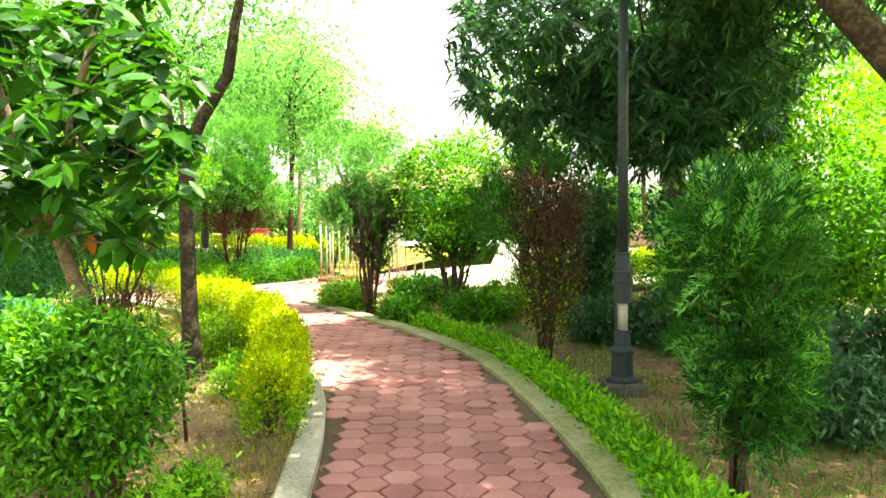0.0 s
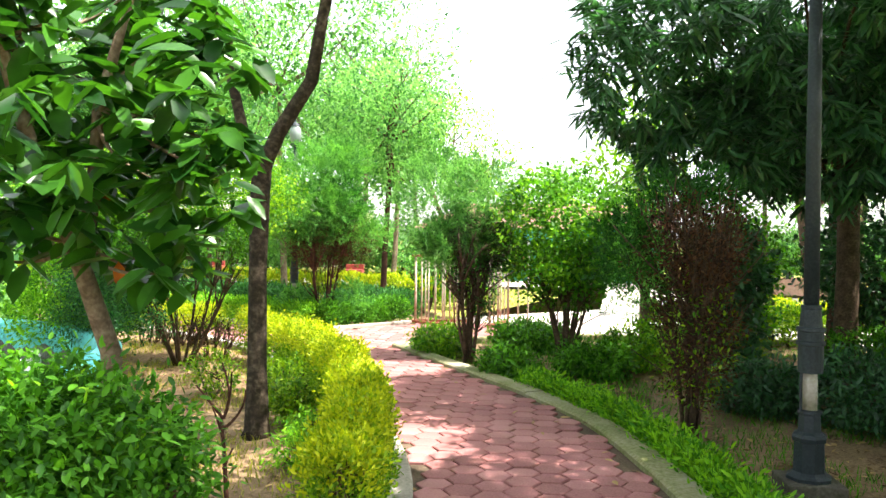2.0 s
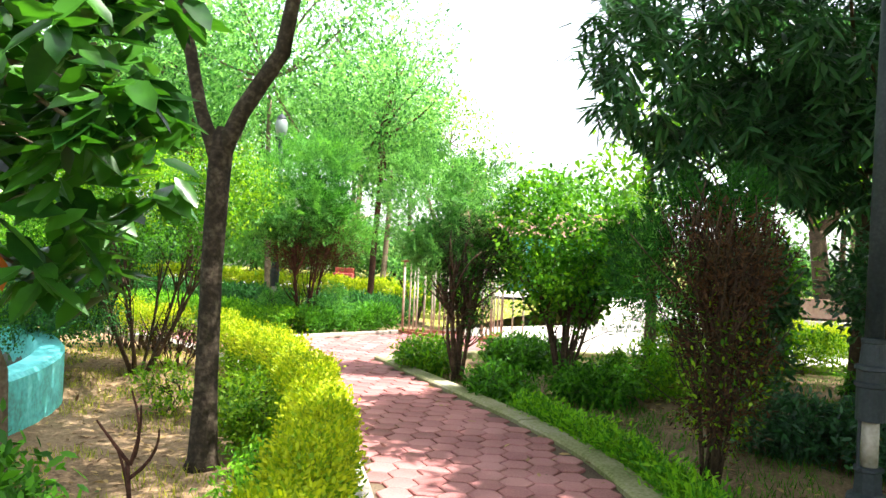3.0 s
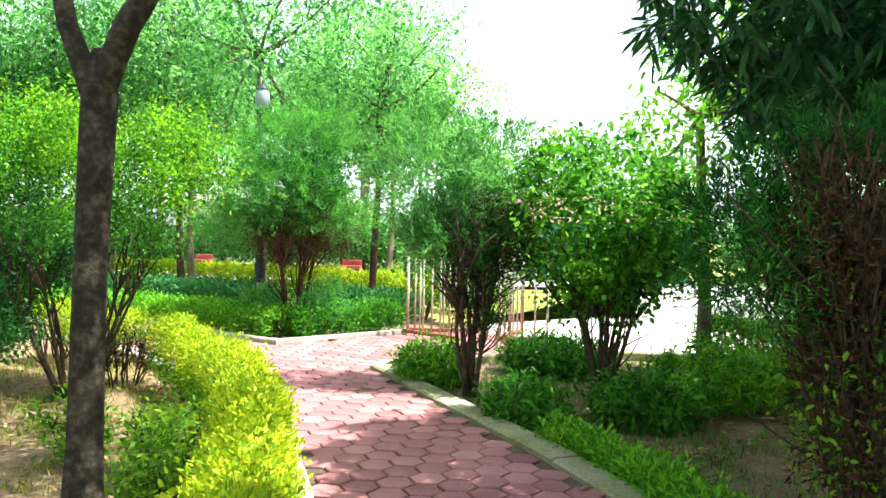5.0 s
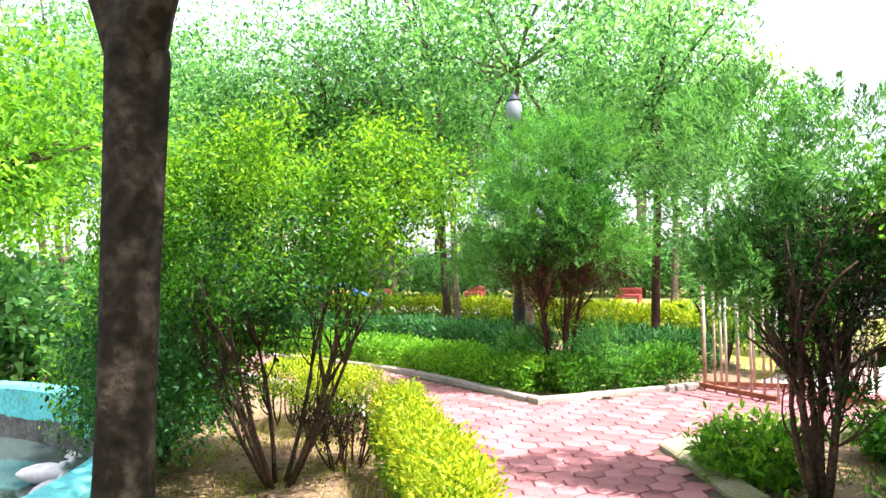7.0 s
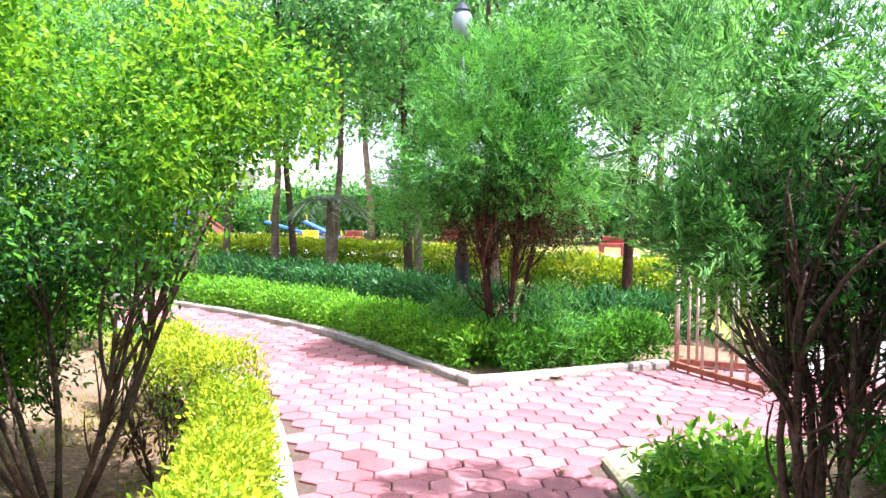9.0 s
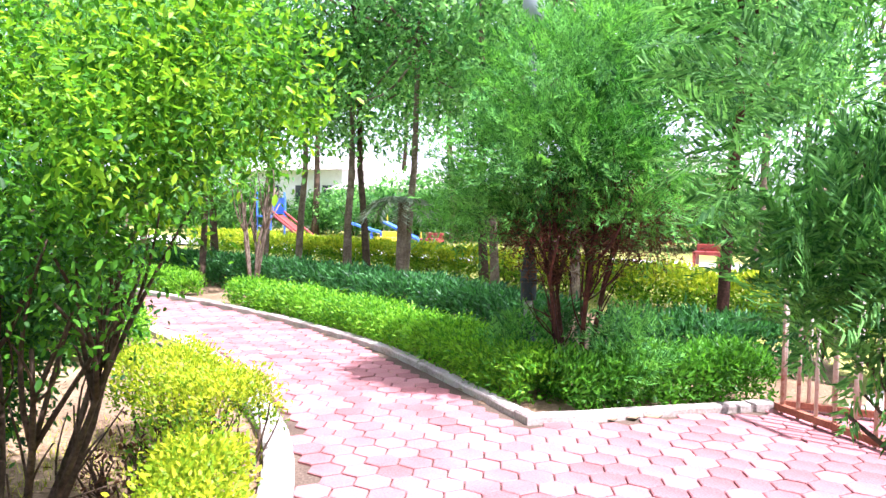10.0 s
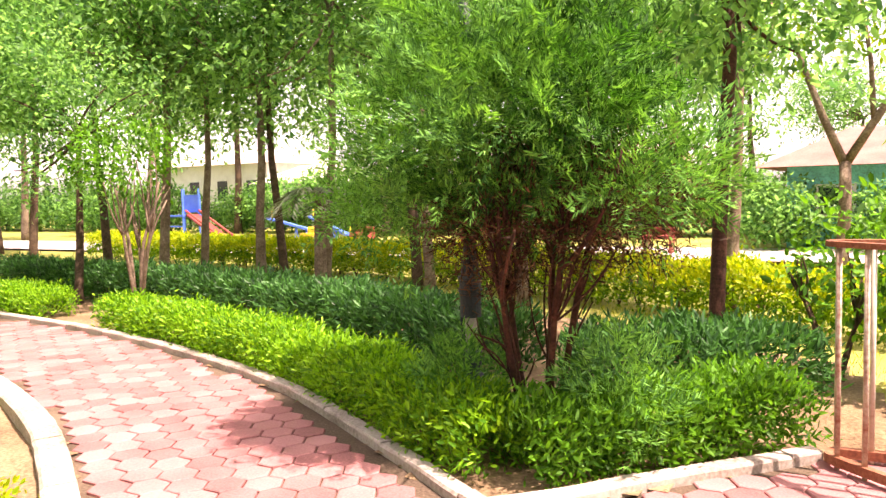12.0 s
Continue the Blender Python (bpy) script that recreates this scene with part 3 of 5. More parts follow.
hedge("green_hedge", [(-3.6, 13.85), (-3.3, 14.2), (-2.95, 14.6), (-2.42, 15.2)], 0.54, 0.33, 0, 6600, 0.06, 0.019, LEAF_MID, "clipped green hedge running up to the gate", 9, leg=0.03)
hedge("dark_hedge", [(-4.6, 16.0), (-5.5, 16.4), (-7.6, 17.3), (-11.6, 18.15), (-16, 18.6)], 0.9, 0.44, 0, 4200, 0.095, 0.024, LEAF_DEEP, "dense dark green hedge under the trees", 10, leg=0.03)
hedge("dark_hedge", [(-4.0, 15.7), (-3.1, 15.9), (-2.5, 16.5)], 0.9, 0.42, 0, 4200, 0.095, 0.024, LEAF_DEEP, "dense dark green shrubs behind the corner hedge", 11, leg=0.03)
hedge("golden_hedge", [(-1.4, 18.8), (-3.2, 19.8), (-8.7, 22.2), (-14.3, 23.6), (-22, 25)], 0.7, 0.62, -0.08, 3200, 0.07, 0.035, LEAF_LIME, "sunlit yellow-green hedge at the edge of the lawn", 12, 4, top_leaf=LEAF_GOLD, leg=0.1)
hedge("golden_hedge", [(1.6, 12.9), (2.6, 13.1), (4.2, 13.1)], 0.5, 0.5, -0.05, 4200, 0.05, 0.025, LEAF_LIME, "sunlit yellow-green hedge at the back of the bed", 13, 6, leg=0.1)
hedge("golden_hedge", [(4.2, 15.6), (6, 15.7), (9, 15.6)], 0.6, 0.45, -0.08, 3200, 0.06, 0.03, LEAF_LIME, "sunlit yellow-green hedge across the road", 14, 5, top_leaf=LEAF_GOLD, leg=0.08)

# ---- west bed ----
tree("tree", (-2.19, 6.95, -0.03), [((0, 0, -0.05), 0.15), ((0.0, 0, 0.06), 0.100), ((-0.02, 0.05, 0.5), 0.078), ((-0.04, 0.11, 1.25), 0.068), ((-0.04, 0.15, 1.85), 0.072), ((-0.03, 0.15, 2.02), 0.078), ((-0.04, 0.15, 2.16), 0.060), ((-0.04, 0.15, 2.22), 0.02)],
     # crown is out of view; last two blobs added to shade trunk and bed
     [(0.3, 1.0, 4.9, 1.4, 1.5, 0.5), (-0.5, 0.8, 4.5, 1.1, 1.2, 0.4), (1.6, 0.1, 4.7, 1.1, 1.3, 0.5), (1.3, -0.6, 5.0, 1.0, 1.0, 0.4)], 460, 26, 0.18, 0.11, 0.05, LEAF_MID, SPOTBARK, "slim tree with spotted grey-brown forked trunk",
     forks=[[((-0.04, 0.15, 1.94), 0.060), ((0.01, 0.145, 2.12), 0.062), ((0.11, 0.13, 2.32), 0.057), ((0.36, 0.15, 2.72), 0.052), ((0.46, 0.1, 3.2), 0.045), ((0.62, 0.1, 3.9), 0.035)], [((-0.05, 0.15, 1.96), 0.050), ((-0.10, 0.14, 2.14), 0.050), ((-0.17, 0.13, 2.32), 0.045), ((-0.28, 0.15, 2.75), 0.040), ((-0.45, 0.1, 3.5), 0.03)]], boughs=16, seed=21, bough_r=0.022)
shrub("clipped_bush", (-1.66, 3.82, -0.03), 7, 0.6, 0.3, [(-0.16, -0.05, 0.62, 0.56, 0.52, 0.42), (-0.35, 0.1, 0.7, 0.35, 0.35, 0.36)], 720, 22, 0.055, 0.046, 0.022, LEAF_MID, DARKBARK, "round clipped bush of small dark green leaves", "bush", seed=22, r0=0.02, twigs=6,
      extra=[([(-0.18, -0.02, 0.70, 0.52, 0.48, 0.34)], 320, 20, 0.06, 0.046, 0.021, LEAF_MID, "broad"), ([(-0.2, 0.0, 0.82, 0.42, 0.4, 0.22)], 40, 10, 0.05, 0.05, 0.022, LEAF_BRIGHT, "broad")])
for k, (x, y, r) in enumerate(((-1.38, 3.72, 0.16), (-1.22, 3.95, 0.12), (-1.62, 6.2, 0.2), (-1.75, 6.75, 0.16), (-1.55, 7.3, 0.2))):
    shrub("weed_clump", (x, y, -0.04), 4, 0.14, 0.08, [(0, 0, 0.11, r, r, 0.10)], 60, 14, 0.04, 0.05, 0.016, LEAF_BRIGHT, DARKBARK, "low clump of bright green weeds on bare earth", "weeds", seed=300 + k, r0=0.004, group="weeds of the pool bed")
rs = np.random.RandomState(23)
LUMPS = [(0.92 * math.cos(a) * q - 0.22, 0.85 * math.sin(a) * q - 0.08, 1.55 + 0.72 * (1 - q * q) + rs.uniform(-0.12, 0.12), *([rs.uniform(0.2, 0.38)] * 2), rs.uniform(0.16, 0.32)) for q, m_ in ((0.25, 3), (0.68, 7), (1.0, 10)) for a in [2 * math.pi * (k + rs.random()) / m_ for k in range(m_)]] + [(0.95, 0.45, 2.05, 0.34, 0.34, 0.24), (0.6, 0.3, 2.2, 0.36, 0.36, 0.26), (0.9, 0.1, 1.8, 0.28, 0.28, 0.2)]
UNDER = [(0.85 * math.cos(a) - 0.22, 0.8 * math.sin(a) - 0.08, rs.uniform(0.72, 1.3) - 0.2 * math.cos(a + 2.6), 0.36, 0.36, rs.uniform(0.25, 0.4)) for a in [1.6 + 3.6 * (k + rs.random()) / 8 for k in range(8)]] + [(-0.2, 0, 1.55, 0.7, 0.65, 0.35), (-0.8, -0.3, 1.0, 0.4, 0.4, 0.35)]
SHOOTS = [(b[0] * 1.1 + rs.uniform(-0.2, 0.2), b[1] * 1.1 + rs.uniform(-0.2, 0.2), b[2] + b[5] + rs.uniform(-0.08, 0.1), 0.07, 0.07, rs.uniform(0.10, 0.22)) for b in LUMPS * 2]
# deep leaves below, bright ones on top: shade and sun in the leaf colours
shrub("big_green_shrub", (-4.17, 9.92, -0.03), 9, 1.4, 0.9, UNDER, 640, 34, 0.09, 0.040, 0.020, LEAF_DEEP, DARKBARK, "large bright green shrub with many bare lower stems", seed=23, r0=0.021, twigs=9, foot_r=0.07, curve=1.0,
      extra=[(LUMPS[:10] + LUMPS[20:], 270, 44, 0.085, 0.037, 0.019, LEAF_SUNLIT, "broad"), (LUMPS, 520, 44, 0.085, 0.038, 0.019, LEAF_MID, "broad"), (SHOOTS, 150, 24, 0.06, 0.042, 0.02, LEAF_SUNLIT, "broad")])
tree("green_shrub", (-5.5, 10.15, -0.03), [((0, 0, -0.03), 0.05), ((0, 0, 0.08), 0.04)], [(0, 0, 0.95, 0.75, 0.6, 0.6), (-0.3, 0.2, 1.45, 0.5, 0.5, 0.4), (0.35, -0.2, 0.7, 0.5, 0.45, 0.45), (-0.45, -0.2, 0.6, 0.4, 0.4, 0.35)], 620, 24, 0.09, 0.052, 0.025, LEAF_BRIGHT, DARKBARK, "green shrub leaning over the pool wall", "shrub", boughs=14, seed=31, bough_r=0.018)
sapling = thing("bare_sapling", (-1.64, 4.95, -0.03), "thin bare sapling with a few upward twigs", "sapling")
v, f = tube([((0.03, 0, -0.05), 0.014), ((0.02, 0, 0.2), 0.012), ((0.0, 0.01, 0.45), 0.010), ((-0.01, 0, 0.62), 0.008)], 7, random.Random(8), 0.12)
link("stem", v, f, REDBARK, sapling, smooth=True)
rs = np.random.RandomState(32)
for z, dx, dy, h in ((0.36, 0.04, 0.02, 0.10), (0.5, -0.07, 0.03, 0.16), (0.56, 0.12, -0.02, 0.2), (0.61, -0.14, 0.0, 0.16), (0.61, -0.03, 0.05, 0.27), (0.61, 0.06, -0.05, 0.24)):
    v, f = limbs(rs, (0, 0, z), [np.array((dx, dy, z + h))], 0.0055, sides=5)[0]
    link("twig", v, f, REDBARK, sapling)
for k, (x, y, r) in enumerate(((-2.35, 8.05, 0.27), (-2.0, 7.3, 0.22))):
    shrub("lime_bush", (x, y, -0.03), 6, 0.3, 0.2, [(0, 0, 0.22, r, r, 0.19)], 110, 18, 0.05, 0.045, 0.02, LEAF_LIME, DARKBARK, "low lime green bush beside the clipped hedge", "bush", seed=310 + k, r0=0.006, group="lime bushes")
shrub("twiggy_bush", (-4.05, 10.55, -0.03), 12, 0.42, 0.34, [(0, 0, 0.34, 0.34, 0.32, 0.2)], 60, 10, 0.05, 0.04, 0.018, LEAF_BROWN, DARKBARK, "tangled half-bare bush with brown twigs", "bush", seed=314, r0=0.010, twigs=6, foot_r=0.12, curve=1.1,
      extra=[([(0.1, 0.1, 0.46, 0.3, 0.28, 0.12)], 50, 12, 0.05, 0.04, 0.018, LEAF_LIME, "broad")])
shrub("green_shrub", (-3.1, 8.3, -0.03), 5, 0.3, 0.2, [(0, 0, 0.22, 0.25, 0.25, 0.2)], 60, 14, 0.05, 0.05, 0.022, LEAF_LIME, DARKBARK, "small yellow-green seedling bush on bare earth", "bush", seed=33, r0=0.006)

# broad-leaved tree beside the pool: its nearest leaves are single parts
bt = thing("broad_leaf_tree", (-2.3, 5.1, -0.03), "young tree with large glossy broad leaves beside the pool", "tree")
rs = np.random.RandomState(40)
rng = random.Random(40)
v, f = join([tube([((0.06, 0.05, -0.05), 0.08), ((0.0, 0, 0.3), 0.062), ((0.0, -0.02, 0.9), 0.052), ((-0.06, -0.25, 1.45), 0.045), ((-0.18, -0.4, 1.9), 0.038), ((-0.28, -0.5, 2.4), 0.028), ((-0.3, -0.5, 2.9), 0.02)], 12, rng, 0.05), tube([((-0.05, -0.22, 1.38), 0.04), ((0.07, -0.3, 1.7), 0.036), ((0.12, -0.35, 2.1), 0.03), ((0.3, -0.4, 2.6), 0.02)], 9, rng, 0.05)])
link("trunk", v, f, BARK, bt, smooth=True)
blobs = [(0.05, -0.45, 2.15, 0.85, 0.7, 0.65), (-0.6, -0.3, 1.85, 0.7, 0.6, 0.6), (0.35, -0.2, 1.65, 0.5, 0.45, 0.4), (-0.2, 0.0, 2.7, 0.9, 0.7, 0.4)]
cl, d = clumps_in(rs, blobs, 250)
for q in cl[:26]:
    s = min([(0.0, -0.02, 0.95), (-0.06, -0.25, 1.45), (-0.18, -0.4, 1.9), (0.12, -0.35, 2.1), (-0.28, -0.5, 2.4)], key=lambda k: np.linalg.norm(np.array(k) - q))
    v, f = limbs(rs, s, [q], 0.011)[0]
    link("limb", v, f, BARK, bt, smooth=True)
per = 8
n = len(cl) * per
spin = rs.random(n) * 2 * math.pi
along = np.stack([np.cos(spin), np.sin(spin), rs.uniform(-1.2, 0.2, n)], 1)
normal = unit(rs, n) * 0.5 + np.array((0.05, -0.2, 0.9))
at = cl.repeat(per, 0) + rs.normal(size=(n, 3)) * 0.035
size = rs.uniform(0.7, 1.2, n)
single = (LEAF_OUTLINE * np.array((0.20, 0.10, 0.10))).tolist()
leaf_data = None
for i in range(280):
    if leaf_data is None:
        ob = link("leaf", single, [(0, 5, 4, 3), (0, 3, 2, 1)], LEAF_BIG, bt)
        leaf_data = ob.data
    else:
        ob = new("leaf", leaf_data)
        ob.parent = bt
    a = Vector(along[i]).normalized()
    side = Vector(normal[i]).cross(a).normalized()
    up = a.cross(side)
    rot = Matrix((a, side, up)).transposed().to_4x4()
    ob.matrix_local = Matrix.Translation(at[i]) @ rot @ Matrix.Scale(size[i], 4)
leaf_mesh("crown", at[280:], along[280:], normal[280:], 0.20 * size[280:], 0.10 * size[280:], LEAF_BIG, bt, kind="stuff")
ORANGE = leaf_mat("orange_leaf", (0.35, 0.08, 0.01), (0.55, 0.16, 0.02), (1.2, 1.0, 0.6), 0.4)
for p, a, q in (((0.15, -0.22, 1.38), (0.1, 0, -1.0), (0.2, -1.0, 0.1)), ((0.02, -0.3, 1.75), (0.8, 0.2, -0.5), (0.1, -0.6, 0.7))):
    leaf_mesh("withered_leaf", np.array([p]), np.array([a]), np.array([q]), 0.14, 0.07, ORANGE, bt, "orange dying leaf")

# ---- pool ----
pool = thing("pool", (POOL[0], POOL[1], 0), "round pool with a peeling turquoise painted wall", "pool")
R_ = POOL_R
v, f = lathe([(R_ - 0.24, -0.25), (R_ - 0.24, 0.39), (R_ - 0.22, 0.42), (R_ - 0.03, 0.42), (R_, 0.39), (R_, -0.2)], 120)
link("wall", v, f[:-2], AQUA, pool, smooth=False)
bm = bmesh.new()
bmesh.ops.create_circle(bm, cap_ends=True, segments=96, radius=R_ - 0.24)
bmesh.ops.translate(bm, verts=bm.verts, vec=(0, 0, -0.07))
part("water", bm, WATER, pool, "still murky dark water")
# grime left on the inner wall by higher water, with a ragged upper edge
verts, faces = [], []
for k in range(360):
    a = 2 * math.pi * k / 360
    top = 0.13 + 0.10 * noise.noise((math.cos(a) * 14, math.sin(a) * 14, 2)) + 0.07 * noise.noise((math.cos(a) * 60, math.sin(a) * 60, 5))
    r_ = R_ - 0.246
    verts += [(r_ * math.cos(a), r_ * math.sin(a), -0.09), (r_ * math.cos(a), r_ * math.sin(a), top)]
for k in range(360):
    q = (k + 1) % 360
    faces.append((2 * k, 2 * q, 2 * q + 1, 2 * k + 1))
GRIME, _ = tone(mat("pool_grime", (0.12, 0.12, 0.10), 0.9, 0.2), [(0.04, 0.04, 0.035), (0.12, 0.12, 0.10), (0.24, 0.25, 0.22)], 4, 30, 0.4)
link("grime_band", verts, faces, GRIME, pool, "dark dried grime above the waterline")
for x, y, a in ((-6.3, 8.95, 0.7), (-5.2, 8.1, 2.0)):
    ob = part("broken_slab", box((0.42, 0.26, 0.05), (0, 0, 0), 0.012), WHITE)
    ob.matrix_world = pose(x, y, -0.02, 8, 10, math.degrees(a))
    tagged(ob, "pale broken slab lying in shallow pool water", "slab", "slabs in the pool")


def bird_statue(name, place, turn, size, neck, label):
    """A white concrete water bird: body, bent neck, head and tail in one mesh."""
    body = lathe([(0.02, -0.42), (0.10, -0.34), (0.17, -0.15), (0.19, 0.05), (0.14, 0.25), (0.05, 0.34)], 14)
    body = ([(z, x, y * 0.8 + 0.15) for x, y, z in body[0]], body[1])
    throat = tube([((0.22, 0, 0.18), 0.08), ((0.36, 0, 0.30), 0.06), ((0.38, 0, 0.30 + 0.5 * neck), 0.045), ((0.28, 0, 0.30 + 0.85 * neck), 0.04), ((0.30, 0, 0.30 + neck), 0.05), ((0.40, 0, 0.29 + neck), 0.045), ((0.50, 0, 0.25 + neck), 0.012)], 10)
    v_, f_ = join([body, throat])
    ob_ = link(name, [(x * size, y * size, z * size) for x, y, z in v_], f_, WHITE, smooth=True)
    ob_.matrix_world = pose(*place, 0, 0, turn)
    return tagged(ob_, label, "statue", "statues in the pool")


bird_statue("swan_statue", (-6.0, 8.85, -0.08), -60, 0.85, 0.42, "white painted swan statue standing in the pool")
bird_statue("duck_statue", (-5.95, 9.45, -0.08), 30, 0.52, 0.12, "small white duck statue in shallow pool water")
bird_statue("duck_statue", (-5.5, 9.15, -0.08), 110, 0.50, 0.14, "small white duck statue in shallow pool water")

# ---- east bed ----
tree("mango_tree", (3.05, 9.5, -0.08), [((0, 0, -0.05), 0.15), ((0, 0, 0.3), 0.12), ((0.02, 0, 1.3), 0.11), ((0.0, -0.05, 2.4), 0.10)],
     # blob at height 4.4 is out of view, added to shade the bed
     [(-1.05, -0.8, 3.7, 1.75, 1.6, 1.1), (-1.95, -0.9, 3.2, 0.9, 1.0, 0.8), (-0.5, -0.8, 2.7, 1.1, 1.0, 0.8), (0.2, -1.0, 2.9, 0.9, 0.9, 0.8), (0.3, 0.7, 4.4, 1.6, 1.6, 0.5), (1.2, -0.2, 3.9, 1.4, 1.6, 0.7), (0.4, -1.6, 4.3, 1.6, 1.3, 0.8), (-1.5, -0.8, 2.45, 0.8, 0.8, 0.55)], 1850, 18, 0.13, 0.20, 0.038, LEAF_DARK, DARKBARK, "dark green tree with long drooping narrow leaves", style="rosette", boughs=18, seed=24)
# added tree: its dense crown keeps the sun off the east bed
tree("mango_tree", (3.7, 11.5, -0.08), [((0, 0, -0.05), 0.13), ((0, 0, 0.3), 0.10), ((0.03, 0, 1.2), 0.09), ((0.0, 0, 2.2), 0.085)],
     [(0, 0, 3.5, 1.7, 1.6, 0.9), (-0.7, 0.3, 3.1, 1.0, 1.0, 0.7)], 800, 16, 0.14, 0.19, 0.038, LEAF_DARK, DARKBARK, "smaller narrow-leaved dark tree added to shade the bed", style="rosette", boughs=14, seed=84)
shrub("withered_shrub", (1.12, 7.5, -0.06), 16, 1.7, 0.36, [(-0.05, 0, 1.5, 0.42, 0.40, 0.38), (0.04, 0, 0.85, 0.3, 0.28, 0.6)], 420, 24, 0.06, 0.045, 0.012, LEAF_BROWN, DARKBARK, "withered brown shrub with upright stems and one green side", seed=25, r0=0.015, twigs=14, style="spray",
      extra=[([(-0.48, 0.05, 1.5, 0.26, 0.36, 0.42), (0.0, 0.1, 1.95, 0.38, 0.38, 0.16)], 170, 60, 0.10, 0.040, 0.008, LEAF_THUJA, "fan"), ([(-0.40, 0.0, 1.4, 0.2, 0.28, 0.42)], 70, 26, 0.06, 0.045, 0.010, LEAF_CON, "spray"), ([(0.0, 0, 0.8, 0.32, 0.3, 0.6)], 110, 12, 0.06, 0.04, 0.02, LEAF_LIME, "broad")])
# sunlit tone on outer sprays, darker ones within: crown's light and shade are coloured in
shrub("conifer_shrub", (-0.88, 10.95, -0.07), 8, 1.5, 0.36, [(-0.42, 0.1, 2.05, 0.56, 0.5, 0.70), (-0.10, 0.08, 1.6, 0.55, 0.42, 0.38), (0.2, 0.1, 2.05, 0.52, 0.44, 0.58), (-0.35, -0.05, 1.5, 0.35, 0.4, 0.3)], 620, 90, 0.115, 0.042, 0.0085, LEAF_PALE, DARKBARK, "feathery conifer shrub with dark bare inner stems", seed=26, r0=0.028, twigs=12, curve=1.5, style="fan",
      extra=[([(0.08, 0, 1.1, 0.30, 0.28, 0.5), (0.15, -0.1, 1.5, 0.42, 0.36, 0.36)], 300, 22, 0.07, 0.05, 0.008, LEAF_TWIG, "spray"), ([(0.12, -0.05, 1.5, 0.46, 0.3, 0.42), (0.1, -0.05, 1.0, 0.34, 0.3, 0.42)], 120, 60, 0.10, 0.042, 0.008, LEAF_THUJA, "fan")])
# extra bright leaves at upper left stand for sun on the crown
shrub("round_leaf_shrub", (0.32, 11.1, -0.07), 9, 1.4, 0.5, [(-0.05, 0, 1.7, 0.85, 0.75, 0.78), (0.0, 0, 1.1, 0.5, 0.5, 0.4), (0.5, -0.1, 1.5, 0.5, 0.5, 0.5)], 480, 20, 0.09, 0.06, 0.043, LEAF_MID, DARKBARK, "dense shrub of small round green leaves", seed=27, r0=0.03, twigs=5, extra=[([(-0.35, 0.1, 2.05, 0.6, 0.6, 0.42), (-0.2, -0.1, 1.6, 0.8, 0.7, 0.7)], 130, 22, 0.09, 0.06, 0.043, LEAF_BRIGHT, "broad")])
# this conifer's shade is partly in its deep leaf colour
shrub("conifer_shrub", (1.64, 4.0, -0.06), 7, 1.2, 0.15, [(-0.04, 0, 1.36, 0.40, 0.38, 0.42), (-0.02, 0, 1.02, 0.36, 0.34, 0.34), (0.06, 0, 0.72, 0.30, 0.3, 0.34), (0.02, 0, 0.48, 0.24, 0.24, 0.26), (0.18, 0, 0.5, 0.2, 0.2, 0.2)], 640, 95, 0.095, 0.036, 0.0075, LEAF_THUJA, DARKBARK, "deep green feathery conifer shrub", seed=28, r0=0.016, style="fan",
      extra=[([(-0.06, -0.05, 1.4, 0.38, 0.36, 0.4), (0.04, -0.05, 0.8, 0.32, 0.3, 0.45)], 170, 80, 0.09, 0.036, 0.007, LEAF_CON, "fan")])
tree("thin_tree", (1.5, 12.4, -0.07), [((0, 0, -0.05), 0.085), ((0, 0, 0.8), 0.07), ((-0.05, 0, 1.8), 0.062), ((-0.1, 0, 2.8), 0.045)], [(-0.1, 0, 2.7, 0.8, 0.7, 0.6), (0.3, 0, 3.4, 0.9, 0.9, 0.6)], 160, 16, 0.14, 0.11, 0.05, LEAF_BRIGHT, BARK, "slender tree with sparse light green leaves", boughs=10, seed=34)
for k, (x, y, h, r, leaf, lab) in enumerate([(-1.30, 11.45, 0.41, 0.37, LEAF_BRIGHT, "low bright green bush at the tip of the bed"), (0.1, 12.2, 0.36, 0.45, LEAF_MID, "low green bush behind the round-leaved shrub"), (-0.25, 12.35, 0.36, 0.4, LEAF_MID, "low green bush near the gate"),
                                              (-0.35, 9.95, 0.3, 0.32, LEAF_MID, "low green bush in leaf litter"), (0.6, 10.2, 0.36, 0.42, LEAF_MID, "low green bush in leaf litter"), (1.3, 10.9, 0.5, 0.55, LEAF_BRIGHT, "bright green bush at the back of the bed"), (1.95, 8.6, 0.42, 0.45, LEAF_DARK, "dark green bush in the shade"),
                                              (2.7, 8.0, 0.6, 0.6, LEAF_DARK, "dark green bush in the shade"), (3.4, 6.4, 0.6, 0.6, LEAF_DARK, "dark green bush in the shade"), (2.6, 5.0, 0.5, 0.5, LEAF_DARK, "dark green bush in the shade"), (3.3, 9.0, 0.7, 0.7, LEAF_MID, "green bush under the dark tree"), (4.3, 6.0, 0.7, 0.8, LEAF_DARK, "dark green bush in the shade"), (2.3, 11.6, 0.45, 0.5, LEAF_LIME, "yellow-green bush at the back of the bed")]):
    shrub("low_bush", (x, y, -0.08), 6, h * 0.8, r * 0.6, [(0, 0, h * 0.55, r, r, h * 0.5)], int(520 * r), 16, 0.06, 0.075, 0.026, leaf, DARKBARK, lab, "bush", seed=50 + k, r0=0.009, group="low bushes of the shaded bed")
